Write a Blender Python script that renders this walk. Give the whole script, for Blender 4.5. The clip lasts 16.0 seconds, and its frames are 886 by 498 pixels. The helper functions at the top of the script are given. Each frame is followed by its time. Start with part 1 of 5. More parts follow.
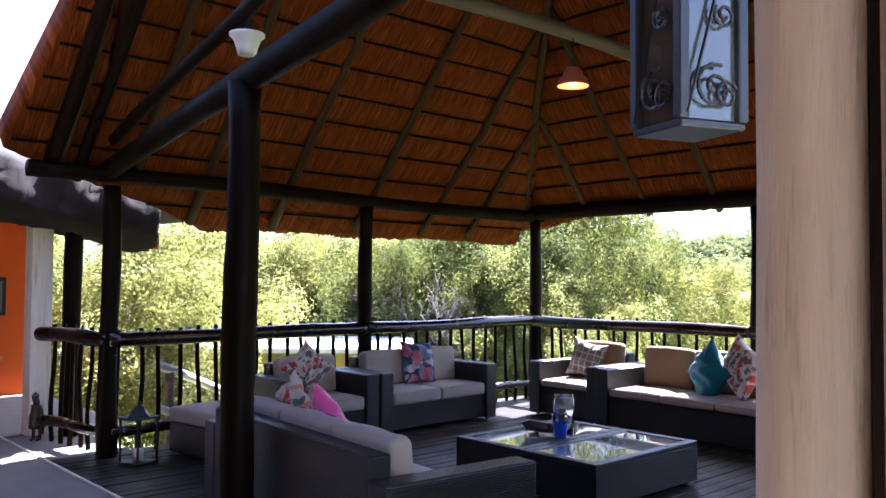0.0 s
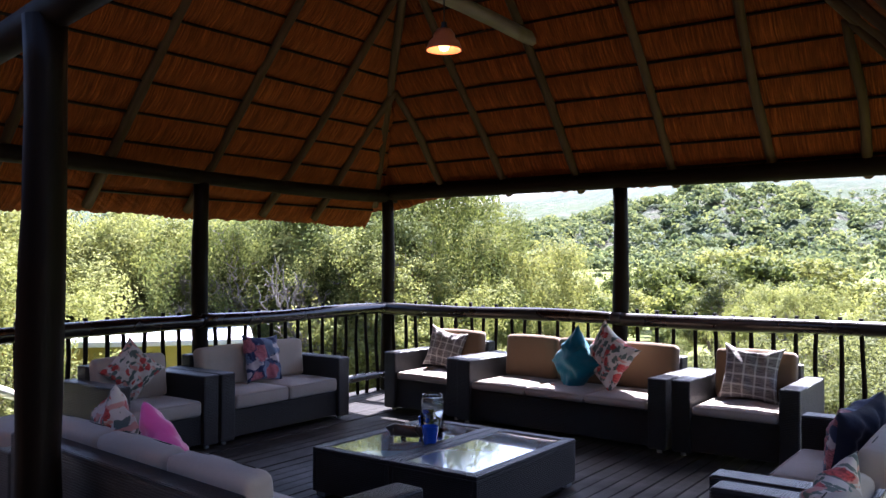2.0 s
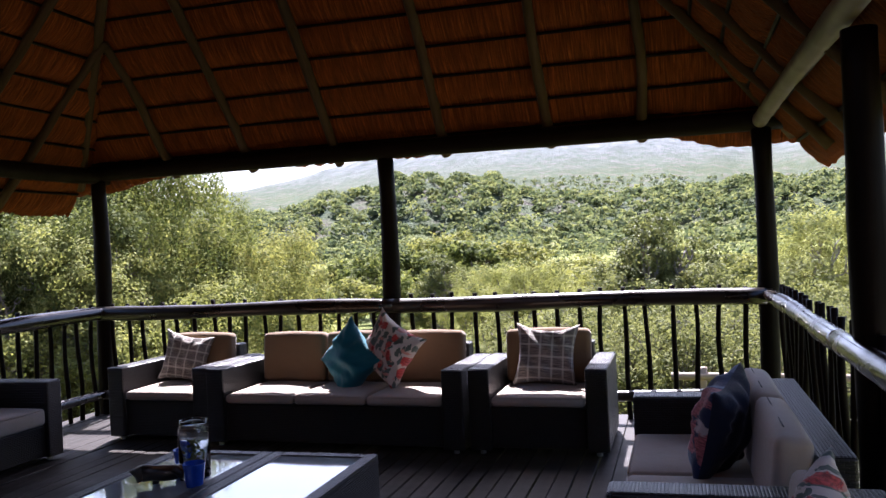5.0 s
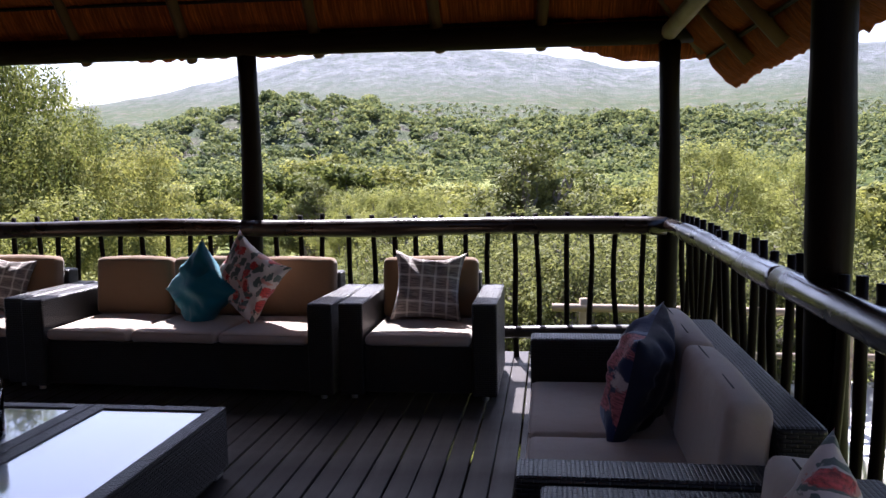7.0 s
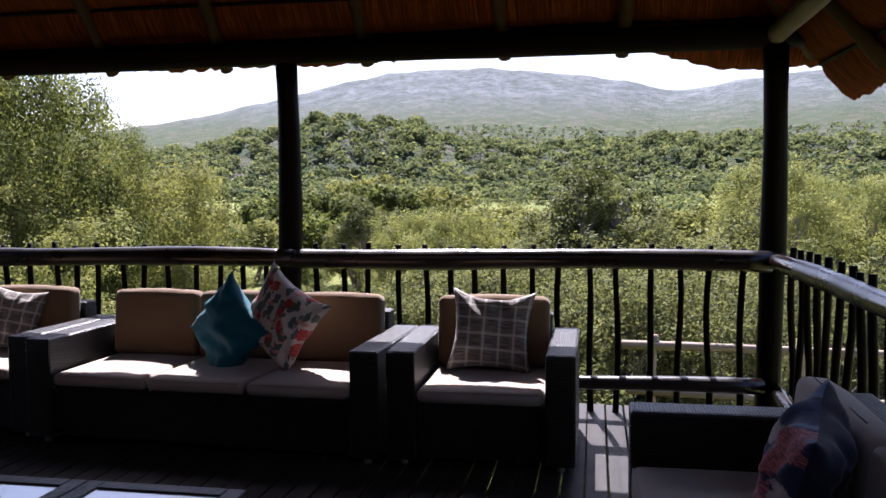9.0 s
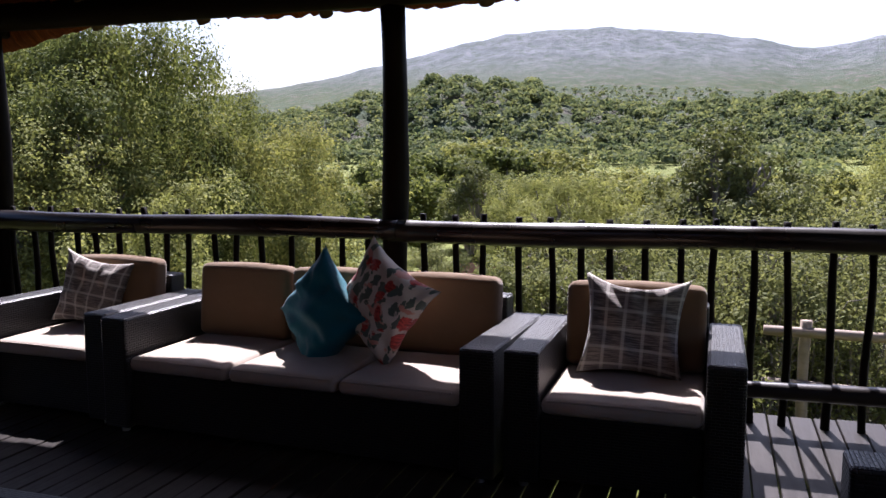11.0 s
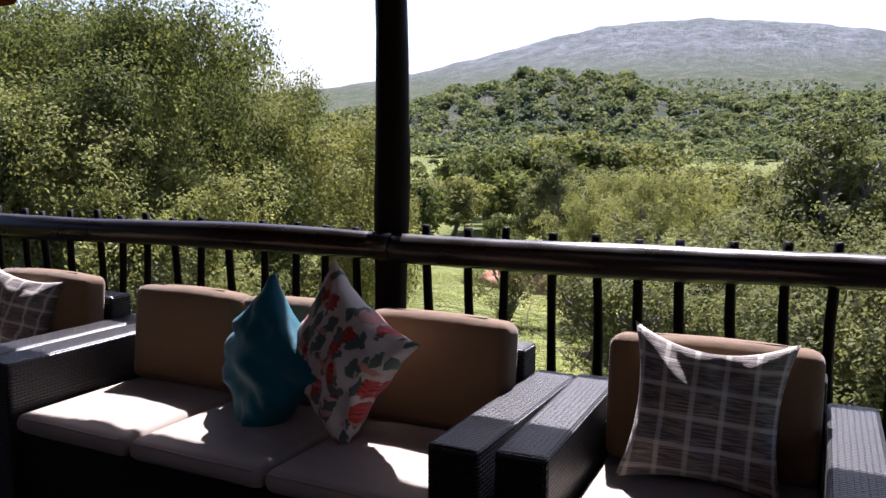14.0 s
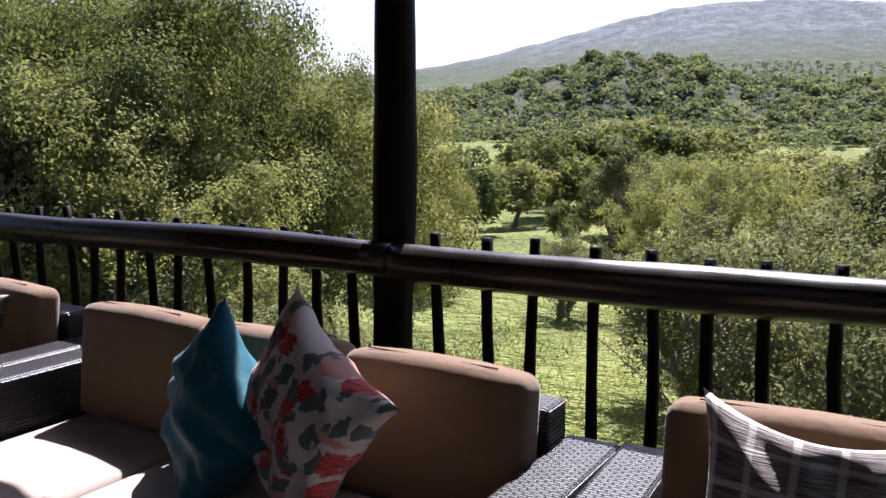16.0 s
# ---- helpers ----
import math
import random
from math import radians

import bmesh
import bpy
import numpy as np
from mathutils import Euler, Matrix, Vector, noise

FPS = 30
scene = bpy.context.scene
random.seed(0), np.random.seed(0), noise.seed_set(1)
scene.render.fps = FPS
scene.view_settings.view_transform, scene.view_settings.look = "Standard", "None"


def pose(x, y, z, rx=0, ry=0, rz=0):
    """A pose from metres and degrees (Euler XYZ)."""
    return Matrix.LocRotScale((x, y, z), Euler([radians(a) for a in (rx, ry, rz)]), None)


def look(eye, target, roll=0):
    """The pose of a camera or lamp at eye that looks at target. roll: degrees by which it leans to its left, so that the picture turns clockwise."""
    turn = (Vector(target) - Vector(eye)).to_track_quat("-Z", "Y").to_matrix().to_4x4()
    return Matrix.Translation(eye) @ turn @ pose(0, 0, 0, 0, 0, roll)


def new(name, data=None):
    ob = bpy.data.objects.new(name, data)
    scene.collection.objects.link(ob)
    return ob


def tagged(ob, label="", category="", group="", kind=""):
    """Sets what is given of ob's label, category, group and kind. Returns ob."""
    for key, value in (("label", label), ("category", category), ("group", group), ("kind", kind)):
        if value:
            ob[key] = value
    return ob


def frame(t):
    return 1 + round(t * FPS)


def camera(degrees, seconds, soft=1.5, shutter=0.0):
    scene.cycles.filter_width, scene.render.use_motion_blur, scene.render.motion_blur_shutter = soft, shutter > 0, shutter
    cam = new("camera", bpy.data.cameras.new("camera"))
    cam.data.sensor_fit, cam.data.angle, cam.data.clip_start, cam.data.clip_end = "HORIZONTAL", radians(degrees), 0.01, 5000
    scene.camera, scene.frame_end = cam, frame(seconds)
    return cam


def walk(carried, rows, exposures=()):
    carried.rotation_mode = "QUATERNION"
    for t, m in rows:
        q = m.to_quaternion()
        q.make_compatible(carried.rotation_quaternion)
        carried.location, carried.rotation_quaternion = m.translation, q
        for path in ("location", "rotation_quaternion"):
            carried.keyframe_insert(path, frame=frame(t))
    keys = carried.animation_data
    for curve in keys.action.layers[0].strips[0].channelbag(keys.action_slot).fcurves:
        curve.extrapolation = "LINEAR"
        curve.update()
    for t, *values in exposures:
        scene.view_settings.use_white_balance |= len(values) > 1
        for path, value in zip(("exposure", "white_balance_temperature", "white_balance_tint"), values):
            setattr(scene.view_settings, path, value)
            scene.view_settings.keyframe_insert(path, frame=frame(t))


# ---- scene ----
cam = camera(56.4, 16.0)
PATH = [
    (0, (7.304, -8.384, 1.576), (5.836, -7.028, 1.647), 0.4),
    (0.5, (7.144, -8.284, 1.603), (5.775, -6.827, 1.652), -1.0),
    (1, (6.988, -8.186, 1.599), (5.633, -6.715, 1.636), 0.5),
    (1.5, (6.84, -8.075, 1.592), (5.541, -6.554, 1.614), 0.6),
    (2, (6.629, -7.954, 1.623), (5.459, -6.332, 1.649), 0.1),
    (2.5, (6.515, -7.87, 1.656), (5.371, -6.23, 1.685), 0.6),
    (3, (6.354, -7.762, 1.626), (5.359, -6.028, 1.638), 1.1),
    (3.5, (6.14, -7.638, 1.609), (5.314, -5.816, 1.637), -1.4),
    (5.8, (5.552, -6.769, 1.505), (5.1, -4.822, 1.436), -1.6),
    (6, (5.534, -6.679, 1.499), (5.107, -4.728, 1.397), -1.6),
    (6.5, (5.502, -6.494, 1.478), (5.131, -4.535, 1.322), -1.6),
    (7, (5.478, -6.31, 1.472), (5.221, -4.337, 1.277), -0.9),
    (7.5, (5.416, -6.118, 1.476), (5.242, -4.132, 1.316), -1.3),
    (8, (5.324, -5.902, 1.482), (5.167, -3.914, 1.342), -1.6),
    (8.5, (5.265, -5.744, 1.48), (5.022, -3.765, 1.33), -1.0),
    (9, (5.245, -5.505, 1.491), (4.882, -3.543, 1.347), -0.5),
    (11.5, (4.987, -4.529, 1.489), (4.303, -2.666, 1.242), -0.1),
    (12, (5.005, -4.345, 1.482), (4.275, -2.5, 1.234), 0.1),
    (12.5, (4.988, -4.159, 1.472), (4.284, -2.305, 1.216), -0.3),
    (13, (4.94, -3.892, 1.486), (4.245, -2.03, 1.261), -1.1),
    (13.5, (4.919, -3.631, 1.477), (4.216, -1.775, 1.23), -1.5),
    (14, (4.94, -3.351, 1.477), (4.114, -1.547, 1.231), 0.1),
    (14.5, (4.944, -3.135, 1.478), (4.115, -1.331, 1.229), -0.4),
    (15, (4.9, -2.906, 1.473), (4.134, -1.075, 1.223), -0.1),
    (15.5, (4.827, -2.7, 1.484), (3.969, -0.912, 1.23), 0.1),
    (16, (4.774, -2.549, 1.486), (3.811, -0.819, 1.204), 0.1),
]
walk(cam, [(t, look(eye, target, roll)) for t, eye, target, roll in PATH],
     [(0, 3.85, 5400, 24), (0.5, 3.6, 5350, 22), (1.5, 3.3, 5350, 23), (2.5, 3.2, 5500, 25), (3.5, 2.95, 5600, 26),
      (6.5, 2.5, 5700, 25), (9.0, 2.0, 5700, 25), (12.5, 1.75, 5700, 25), (16.0, 1.85, 5650, 24)])

# ---- world, sun, exposure ----
SUN_TO = Vector((-0.22, 0.98, 1.36)).normalized()      # towards the sun: behind the railing, a little to one side
world = bpy.data.worlds.new("sky")
scene.world = world
world.use_nodes = True
wt = world.node_tree
sky = wt.nodes.new("ShaderNodeTexSky")
sky.sky_type, sky.sun_disc = "NISHITA", False
sky.sun_elevation = math.asin(SUN_TO.z)
sky.sun_rotation = math.atan2(SUN_TO.x, SUN_TO.y)
sky.air_density, sky.dust_density, sky.ozone_density = 1.0, 2.5, 1.0
wt.links.new(sky.outputs[0], wt.nodes["Background"].inputs[0])
wt.nodes["Background"].inputs[1].default_value = 0.055
sun = new("sun", bpy.data.lights.new("sun", "SUN"))
sun.data.energy, sun.data.angle, sun.data.color = 5.0, radians(0.53), (1.0, 0.94, 0.84)
sun.matrix_world = look(SUN_TO * 40, (0, 0, 0))


# ---- materials ----
def mat(name, base, rough=0.6, metal=0.0, spec=0.5):
    m = bpy.data.materials.new(name)
    m.use_nodes = True
    b = m.node_tree.nodes["Principled BSDF"]
    b.inputs["Base Color"].default_value = (*base, 1)
    b.inputs["Roughness"].default_value = rough
    b.inputs["Metallic"].default_value = metal
    b.inputs["Specular IOR Level"].default_value = spec
    return m


def node(m, kind, **values):
    n = m.node_tree.nodes.new(kind)
    for key, value in values.items():
        n.inputs[key.replace("_", " ")].default_value = value
    return n


def link(m, a, b):
    m.node_tree.links.new(a, b)


def bsdf(m):
    return m.node_tree.nodes["Principled BSDF"]


def coords(m, scale=(1, 1, 1), source="Object"):
    tc = m.node_tree.nodes.new("ShaderNodeTexCoord")
    mp = m.node_tree.nodes.new("ShaderNodeMapping")
    mp.inputs["Scale"].default_value = scale
    link(m, tc.outputs[source], mp.inputs["Vector"])
    return mp.outputs["Vector"]


def noise_tex(m, vec, scale, detail=4.0, rough=0.6):
    n = node(m, "ShaderNodeTexNoise", Scale=scale, Detail=detail, Roughness=rough)
    link(m, vec, n.inputs["Vector"])
    return n.outputs["Fac"]


def ramp(m, fac, stops):
    r = m.node_tree.nodes.new("ShaderNodeValToRGB")
    while len(r.color_ramp.elements) < len(stops):
        r.color_ramp.elements.new(0.5)
    for e, (p, c) in zip(r.color_ramp.elements, stops):
        e.position, e.color = p, (*c, 1)
    link(m, fac, r.inputs["Fac"])
    return r.outputs["Color"]


def mix(m, fac, a, b, kind="MIX"):
    n = m.node_tree.nodes.new("ShaderNodeMix")
    n.data_type, n.blend_type = "RGBA", kind
    for value, socket in ((fac, n.inputs[0]), (a, n.inputs[6]), (b, n.inputs[7])):
        if isinstance(value, (int, float)):
            socket.default_value = value
        elif isinstance(value, tuple):
            socket.default_value = (*value, 1)
        else:
            link(m, value, socket)
    return n.outputs[2]


def bump(m, height, strength=0.4, distance=0.01, into=None):
    n = node(m, "ShaderNodeBump", Strength=strength, Distance=distance)
    link(m, height, n.inputs["Height"])
    link(m, n.outputs["Normal"], (into or bsdf(m)).inputs["Normal"])
    return n


def math_node(m, op, a, b=0.0):
    n = m.node_tree.nodes.new("ShaderNodeMath")
    n.operation = op
    for value, socket in ((a, n.inputs[0]), (b, n.inputs[1])):
        if isinstance(value, (int, float)):
            socket.default_value = value
        else:
            link(m, value, socket)
    return n.outputs[0]


def random_of(m):
    return m.node_tree.nodes.new("ShaderNodeObjectInfo").outputs["Random"]


def wood(name, dark, light, rough, along="z", grain=18.0, relief=0.35, spec=0.5):
    m = mat(name, dark, rough, 0, spec)
    s = {"x": (0.06, 1, 1), "y": (1, 0.06, 1), "z": (1, 1, 0.06)}[along]
    v = coords(m, s)
    g = noise_tex(m, v, grain, 6)
    big = noise_tex(m, coords(m), 2.2, 3)
    c = ramp(m, g, [(0.3, dark), (0.7, light)])
    c = mix(m, math_node(m, "MULTIPLY", big, 0.6), c, tuple(x * 0.5 for x in dark))
    c = mix(m, math_node(m, "MULTIPLY", random_of(m), 0.35), c, light)
    link(m, c, bsdf(m).inputs["Base Color"])
    r = ramp(m, big, [(0.3, (rough - 0.12,) * 3), (0.7, (rough + 0.12,) * 3)])
    link(m, r, bsdf(m).inputs["Roughness"])
    bump(m, g, relief, 0.006)
    return m


M_POST = wood("dark stained log", (0.0022, 0.0013, 0.0009), (0.009, 0.0048, 0.0026), 0.5, "z", 14, 0.5, 0.06)
M_RAILX = wood("dark varnished rail along x", (0.003, 0.0018, 0.0013), (0.014, 0.0075, 0.0045), 0.3, "x", 14, 0.4, 0.4)
M_RAILY = wood("dark varnished rail along y", (0.003, 0.0018, 0.0013), (0.014, 0.0075, 0.0045), 0.24, "y", 14, 0.5, 0.5)
M_RAFTER = wood("brown roof pole", (0.022, 0.012, 0.005), (0.07, 0.042, 0.018), 0.7, "z", 16, 0.35, 0.1)
M_BEAM = wood("dark roof beam", (0.003, 0.0018, 0.001), (0.011, 0.006, 0.0032), 0.6, "x", 14, 0.5, 0.05)
M_TIE = wood("weathered tie pole", (0.045, 0.031, 0.015), (0.12, 0.082, 0.04), 0.6, "y", 14)
M_DECK = wood("grey brown deck board", (0.01, 0.008, 0.007), (0.034, 0.028, 0.025), 0.5, "y", 26, 0.5, 0.12)
M_PINE = wood("pale pine", (0.35, 0.2, 0.09), (0.5, 0.32, 0.16), 0.5, "x", 20)
M_FENCE = wood("weathered fence pole", (0.14, 0.1, 0.07), (0.3, 0.23, 0.17), 0.75, "x", 16)
M_BARK = wood("tree bark", (0.08, 0.068, 0.055), (0.26, 0.23, 0.2), 0.9, "z", 10, 0.8)


def thatch_material():
    m = mat("reed thatch", (0.4, 0.17, 0.045), 0.8, 0, 0.06)
    v = coords(m, (1, 0.035, 1), "UV")
    fine = noise_tex(m, v, 75, 4, 0.7)
    mid = noise_tex(m, coords(m, (1, 0.3, 1), "UV"), 9, 4)
    big = noise_tex(m, coords(m), 0.7, 3)
    c = ramp(m, fine, [(0.3, (0.02, 0.004, 0.0006)), (0.5, (0.12, 0.027, 0.0032)), (0.72, (0.34, 0.1, 0.015))])
    c = mix(m, ramp(m, mid, [(0.35, (0.6,) * 3), (0.65, (0, 0, 0))]), c, (0.048, 0.0105, 0.0015))
    c = mix(m, math_node(m, "MULTIPLY", big, 0.35), c, (0.13, 0.031, 0.0045))
    link(m, c, bsdf(m).inputs["Base Color"])
    h = math_node(m, "ADD", fine, math_node(m, "MULTIPLY", mid, 1.5))
    bump(m, h, 0.9, 0.02)
    return m


M_THATCH = thatch_material()


def wicker_material():
    m = mat("dark woven wicker", (0.012, 0.009, 0.008), 0.42, 0, 0.55)
    v = coords(m, (1, 1, 1), "UV")
    b = m.node_tree.nodes.new("ShaderNodeTexBrick")
    for key, value in (("Scale", 1.0), ("Mortar Size", 0.0034), ("Mortar Smooth", 0.9), ("Brick Width", 0.034), ("Row Height", 0.013), ("Bias", 0.0)):
        b.inputs[key].default_value = value
    b.inputs["Color1"].default_value = (0.005, 0.0038, 0.0036, 1)
    b.inputs["Color2"].default_value = (0.015, 0.012, 0.011, 1)
    b.inputs["Mortar"].default_value = (0.0015, 0.001, 0.001, 1)
    link(m, v, b.inputs["Vector"])
    n = noise_tex(m, coords(m), 6, 3)
    c = mix(m, math_node(m, "MULTIPLY", n, 0.5), b.outputs["Color"], (0.007, 0.0052, 0.0046))
    c = mix(m, b.outputs["Fac"], c, (0.0015, 0.001, 0.001))
    link(m, c, bsdf(m).inputs["Base Color"])
    h = math_node(m, "SUBTRACT", 1.0, b.outputs["Fac"])
    bump(m, h, 1.0, 0.01)
    return m


M_WICKER = wicker_material()


def fabric(name, base, second=None, rough=0.85, weave=420.0, sheen=0.2):
    m = mat(name, base, rough, 0, 0.2)
    bsdf(m).inputs["Sheen Weight"].default_value = sheen
    v = coords(m)
    big = noise_tex(m, v, 5, 4)
    fine = noise_tex(m, v, weave, 2)
    second = second or tuple(x * 0.8 for x in base)
    c = mix(m, big, base, second)
    c = mix(m, math_node(m, "MULTIPLY", fine, 0.35), c, tuple(x * 0.6 for x in base))
    link(m, c, bsdf(m).inputs["Base Color"])
    h = math_node(m, "ADD", math_node(m, "MULTIPLY", fine, 0.15), noise_tex(m, v, 14, 3))
    bump(m, h, 0.35, 0.012)
    return m


M_CUSHION = fabric("taupe seat fabric", (0.36, 0.3, 0.25), (0.29, 0.24, 0.195))
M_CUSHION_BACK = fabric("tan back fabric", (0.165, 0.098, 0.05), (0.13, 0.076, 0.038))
M_TEAL = fabric("teal velvet", (0.0, 0.115, 0.155), (0.0, 0.075, 0.105), 0.6, 300, 0.12)
M_PINK = fabric("pink velvet", (0.72, 0.08, 0.3), (0.55, 0.05, 0.2), 0.6, 300, 0.5)


def floral(name, ground, flower, leaf, bloom=7.0, second=None):
    """printed cloth: ragged blossoms with darker petals over sprays of slim leaves"""
    m = fabric(name, ground)
    v = coords(m, (1, 1, 1), "UV")
    wob = node(m, "ShaderNodeTexNoise", Scale=6.0, Detail=3.0)
    link(m, v, wob.inputs["Vector"])
    moved = mix(m, 0.14, v, wob.outputs["Color"])

    def spots(scale, stretch, lo, hi, ragged):
        vec = node(m, "ShaderNodeMapping")
        vec.inputs["Scale"].default_value = stretch
        vec.inputs["Rotation"].default_value = (0, 0, scale)
        link(m, moved, vec.inputs["Vector"])
        vor = node(m, "ShaderNodeTexVoronoi", Scale=scale)
        link(m, vec.outputs[0], vor.inputs["Vector"])
        ring = noise_tex(m, moved, 30, 3)
        d = math_node(m, "ADD", vor.outputs["Distance"], math_node(m, "MULTIPLY", ring, ragged))
        return ramp(m, d, [(lo, (1, 1, 1)), (hi, (0, 0, 0))])

    petals = noise_tex(m, coords(m, (1, 3, 1), "UV"), 24, 3)
    c = mix(m, spots(bloom * 2.1, (1, 0.42, 1), 0.56, 0.6, 0.26), ground, leaf)
    c = mix(m, spots(bloom * 1.5, (0.45, 1, 1), 0.42, 0.46, 0.24), c, second or tuple(0.5 * (x + y) for x, y in zip(flower, ground)))
    heart = ramp(m, petals, [(0.38, flower), (0.62, tuple(x * 0.3 for x in flower))])
    c = mix(m, spots(bloom, (1, 0.8, 1), 0.48, 0.52, 0.3), c, heart)
    link(m, c, bsdf(m).inputs["Base Color"])
    return m


M_FLORAL = floral("cream floral fabric", (0.44, 0.39, 0.34), (0.5, 0.06, 0.05), (0.075, 0.1, 0.085), 6.2, (0.42, 0.2, 0.16))
M_NAVY = floral("navy protea fabric", (0.014, 0.024, 0.07), (0.5, 0.15, 0.17), (0.13, 0.17, 0.25), 2.7, (0.42, 0.36, 0.36))


M_NAVY_PLAIN = fabric("plain navy cloth", (0.01, 0.014, 0.032))


def plaid():
    m = fabric("grey plaid fabric", (0.16, 0.135, 0.12))
    v = coords(m, (1, 1, 1), "UV")
    out = None
    for axis in ("X", "Y"):
        w = m.node_tree.nodes.new("ShaderNodeTexWave")
        w.wave_type, w.bands_direction = "BANDS", axis
        w.inputs["Scale"].default_value = 1.75
        w.inputs["Distortion"].default_value = 0.3
        link(m, v, w.inputs["Vector"])
        line = ramp(m, w.outputs["Fac"], [(0.88, (0, 0, 0)), (0.97, (0.5,) * 3)])
        out = line if out is None else mix(m, 1.0, out, line, "SCREEN")
    thread = noise_tex(m, coords(m, (6, 90, 1), "UV"), 1.0, 2)
    dark = ramp(m, thread, [(0.4, (0.07, 0.057, 0.05)), (0.6, (0.2, 0.17, 0.15))])
    link(m, mix(m, out, dark, (0.52, 0.48, 0.42)), bsdf(m).inputs["Base Color"])
    bump(m, thread, 0.7, 0.008)
    return m


M_PLAID = plaid()


def leaf_material(name, a, b, trans=0.42, rough=0.7, spec=0.05, patch=0.9):
    m = mat(name, a, rough, 0, spec)
    geo = m.node_tree.nodes.new("ShaderNodeNewGeometry")
    c = ramp(m, geo.outputs["Random Per Island"], [(0.0, a), (0.6, b), (1.0, tuple(min(1, x * 1.1) for x in b))])
    hue = ramp(m, noise_tex(m, coords(m), patch, 3), [(0.38, (0, 0, 0)), (0.62, (0.8,) * 3)])
    c = mix(m, hue, c, a)
    link(m, c, bsdf(m).inputs["Base Color"])
    tr = m.node_tree.nodes.new("ShaderNodeBsdfTranslucent")
    link(m, mix(m, 1.0, c, (1.0, 0.98, 0.74), "MULTIPLY"), tr.inputs["Color"])
    ms = m.node_tree.nodes.new("ShaderNodeMixShader")
    ms.inputs[0].default_value = trans
    link(m, bsdf(m).outputs[0], ms.inputs[1])
    link(m, tr.outputs[0], ms.inputs[2])
    link(m, ms.outputs[0], m.node_tree.nodes["Material Output"].inputs["Surface"])
    return m


M_LEAF_DARK = leaf_material("dark green leaves", (0.068, 0.09, 0.03), (0.192, 0.205, 0.06))
M_LEAF_OLIVE = leaf_material("olive leaves", (0.116, 0.13, 0.042), (0.272, 0.27, 0.088))
M_LEAF_LIME = leaf_material("yellow green leaves", (0.16, 0.176, 0.055), (0.32, 0.325, 0.12))
M_LEAF_FAR = leaf_material("distant foliage", (0.062, 0.088, 0.05), (0.21, 0.225, 0.095), 0.4, 0.9, 0.04, 0.085)
M_LEAF_GREY = leaf_material("grey green leaves", (0.1, 0.112, 0.045), (0.21, 0.22, 0.09))
M_LEAF_DEEP = leaf_material("deep green glossy leaves", (0.07, 0.086, 0.03), (0.17, 0.175, 0.065), 0.4, 0.6, 0.08)
M_GRASS_BLADE = leaf_material("grass blades", (0.17, 0.2, 0.05), (0.3, 0.31, 0.1), 0.5)


def ground_material():
    m = mat("bush ground", (0.2, 0.2, 0.06), 0.95, 0, 0.1)
    v = coords(m)
    a = noise_tex(m, v, 0.09, 6, 0.65)
    b = noise_tex(m, v, 1.7, 6, 0.7)
    c = ramp(m, a, [(0.35, (0.105, 0.13, 0.034)), (0.55, (0.165, 0.19, 0.05)), (0.68, (0.2, 0.19, 0.07))])
    c = mix(m, ramp(m, b, [(0.5, (0, 0, 0)), (0.75, (0.5,) * 3)]), c, (0.28, 0.19, 0.11))
    c2 = ramp(m, noise_tex(m, v, 0.03, 8, 0.75), [(0.3, (0.03, 0.042, 0.02)), (0.5, (0.05, 0.066, 0.03)), (0.62, (0.095, 0.085, 0.07)), (0.72, (0.045, 0.055, 0.035))])
    sep = m.node_tree.nodes.new("ShaderNodeSeparateXYZ")
    link(m, v, sep.inputs[0])
    mr = node(m, "ShaderNodeMapRange")
    mr.inputs["From Min"].default_value, mr.inputs["From Max"].default_value = 0.0, 12.0
    link(m, sep.outputs["Z"], mr.inputs["Value"])
    c = mix(m, mr.outputs[0], c, c2)
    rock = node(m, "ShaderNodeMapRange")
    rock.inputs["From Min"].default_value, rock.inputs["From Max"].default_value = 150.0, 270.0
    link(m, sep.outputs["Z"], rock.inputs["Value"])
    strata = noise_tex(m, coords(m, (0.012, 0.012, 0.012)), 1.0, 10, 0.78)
    # mountain rock pushed towards grey-blue: distance haze put into the base colour
    hazy_rock = ramp(m, strata, [(0.35, (0.06, 0.073, 0.07)), (0.5, (0.1, 0.112, 0.12)), (0.62, (0.145, 0.152, 0.166)), (0.7, (0.075, 0.087, 0.092))])
    c = mix(m, rock.outputs[0], c, hazy_rock)
    bush = noise_tex(m, coords(m, (0.045, 0.045, 0.045)), 1.0, 3, 0.6)
    c = mix(m, math_node(m, "MULTIPLY", ramp(m, bush, [(0.52, (0, 0, 0)), (0.6, (0.6,) * 3)]), mr.outputs[0]), c, (0.05, 0.072, 0.048))
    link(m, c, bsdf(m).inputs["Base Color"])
    far = bump(m, strata, 0.7, 22.0)
    close = bump(m, b, 0.6, 0.08)
    link(m, far.outputs["Normal"], close.inputs["Normal"])
    return m


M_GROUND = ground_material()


def plaster(name, base, amount=0.25, rough=0.85):
    m = mat(name, base, rough, 0, 0.2)
    v = coords(m)
    n = noise_tex(m, v, 3.5, 5, 0.65)
    f = noise_tex(m, v, 45, 4)
    c = mix(m, math_node(m, "MULTIPLY", n, amount * 2), base, tuple(x * 0.55 for x in base))
    link(m, c, bsdf(m).inputs["Base Color"])
    bump(m, math_node(m, "ADD", f, n), 0.4, 0.006)
    return m


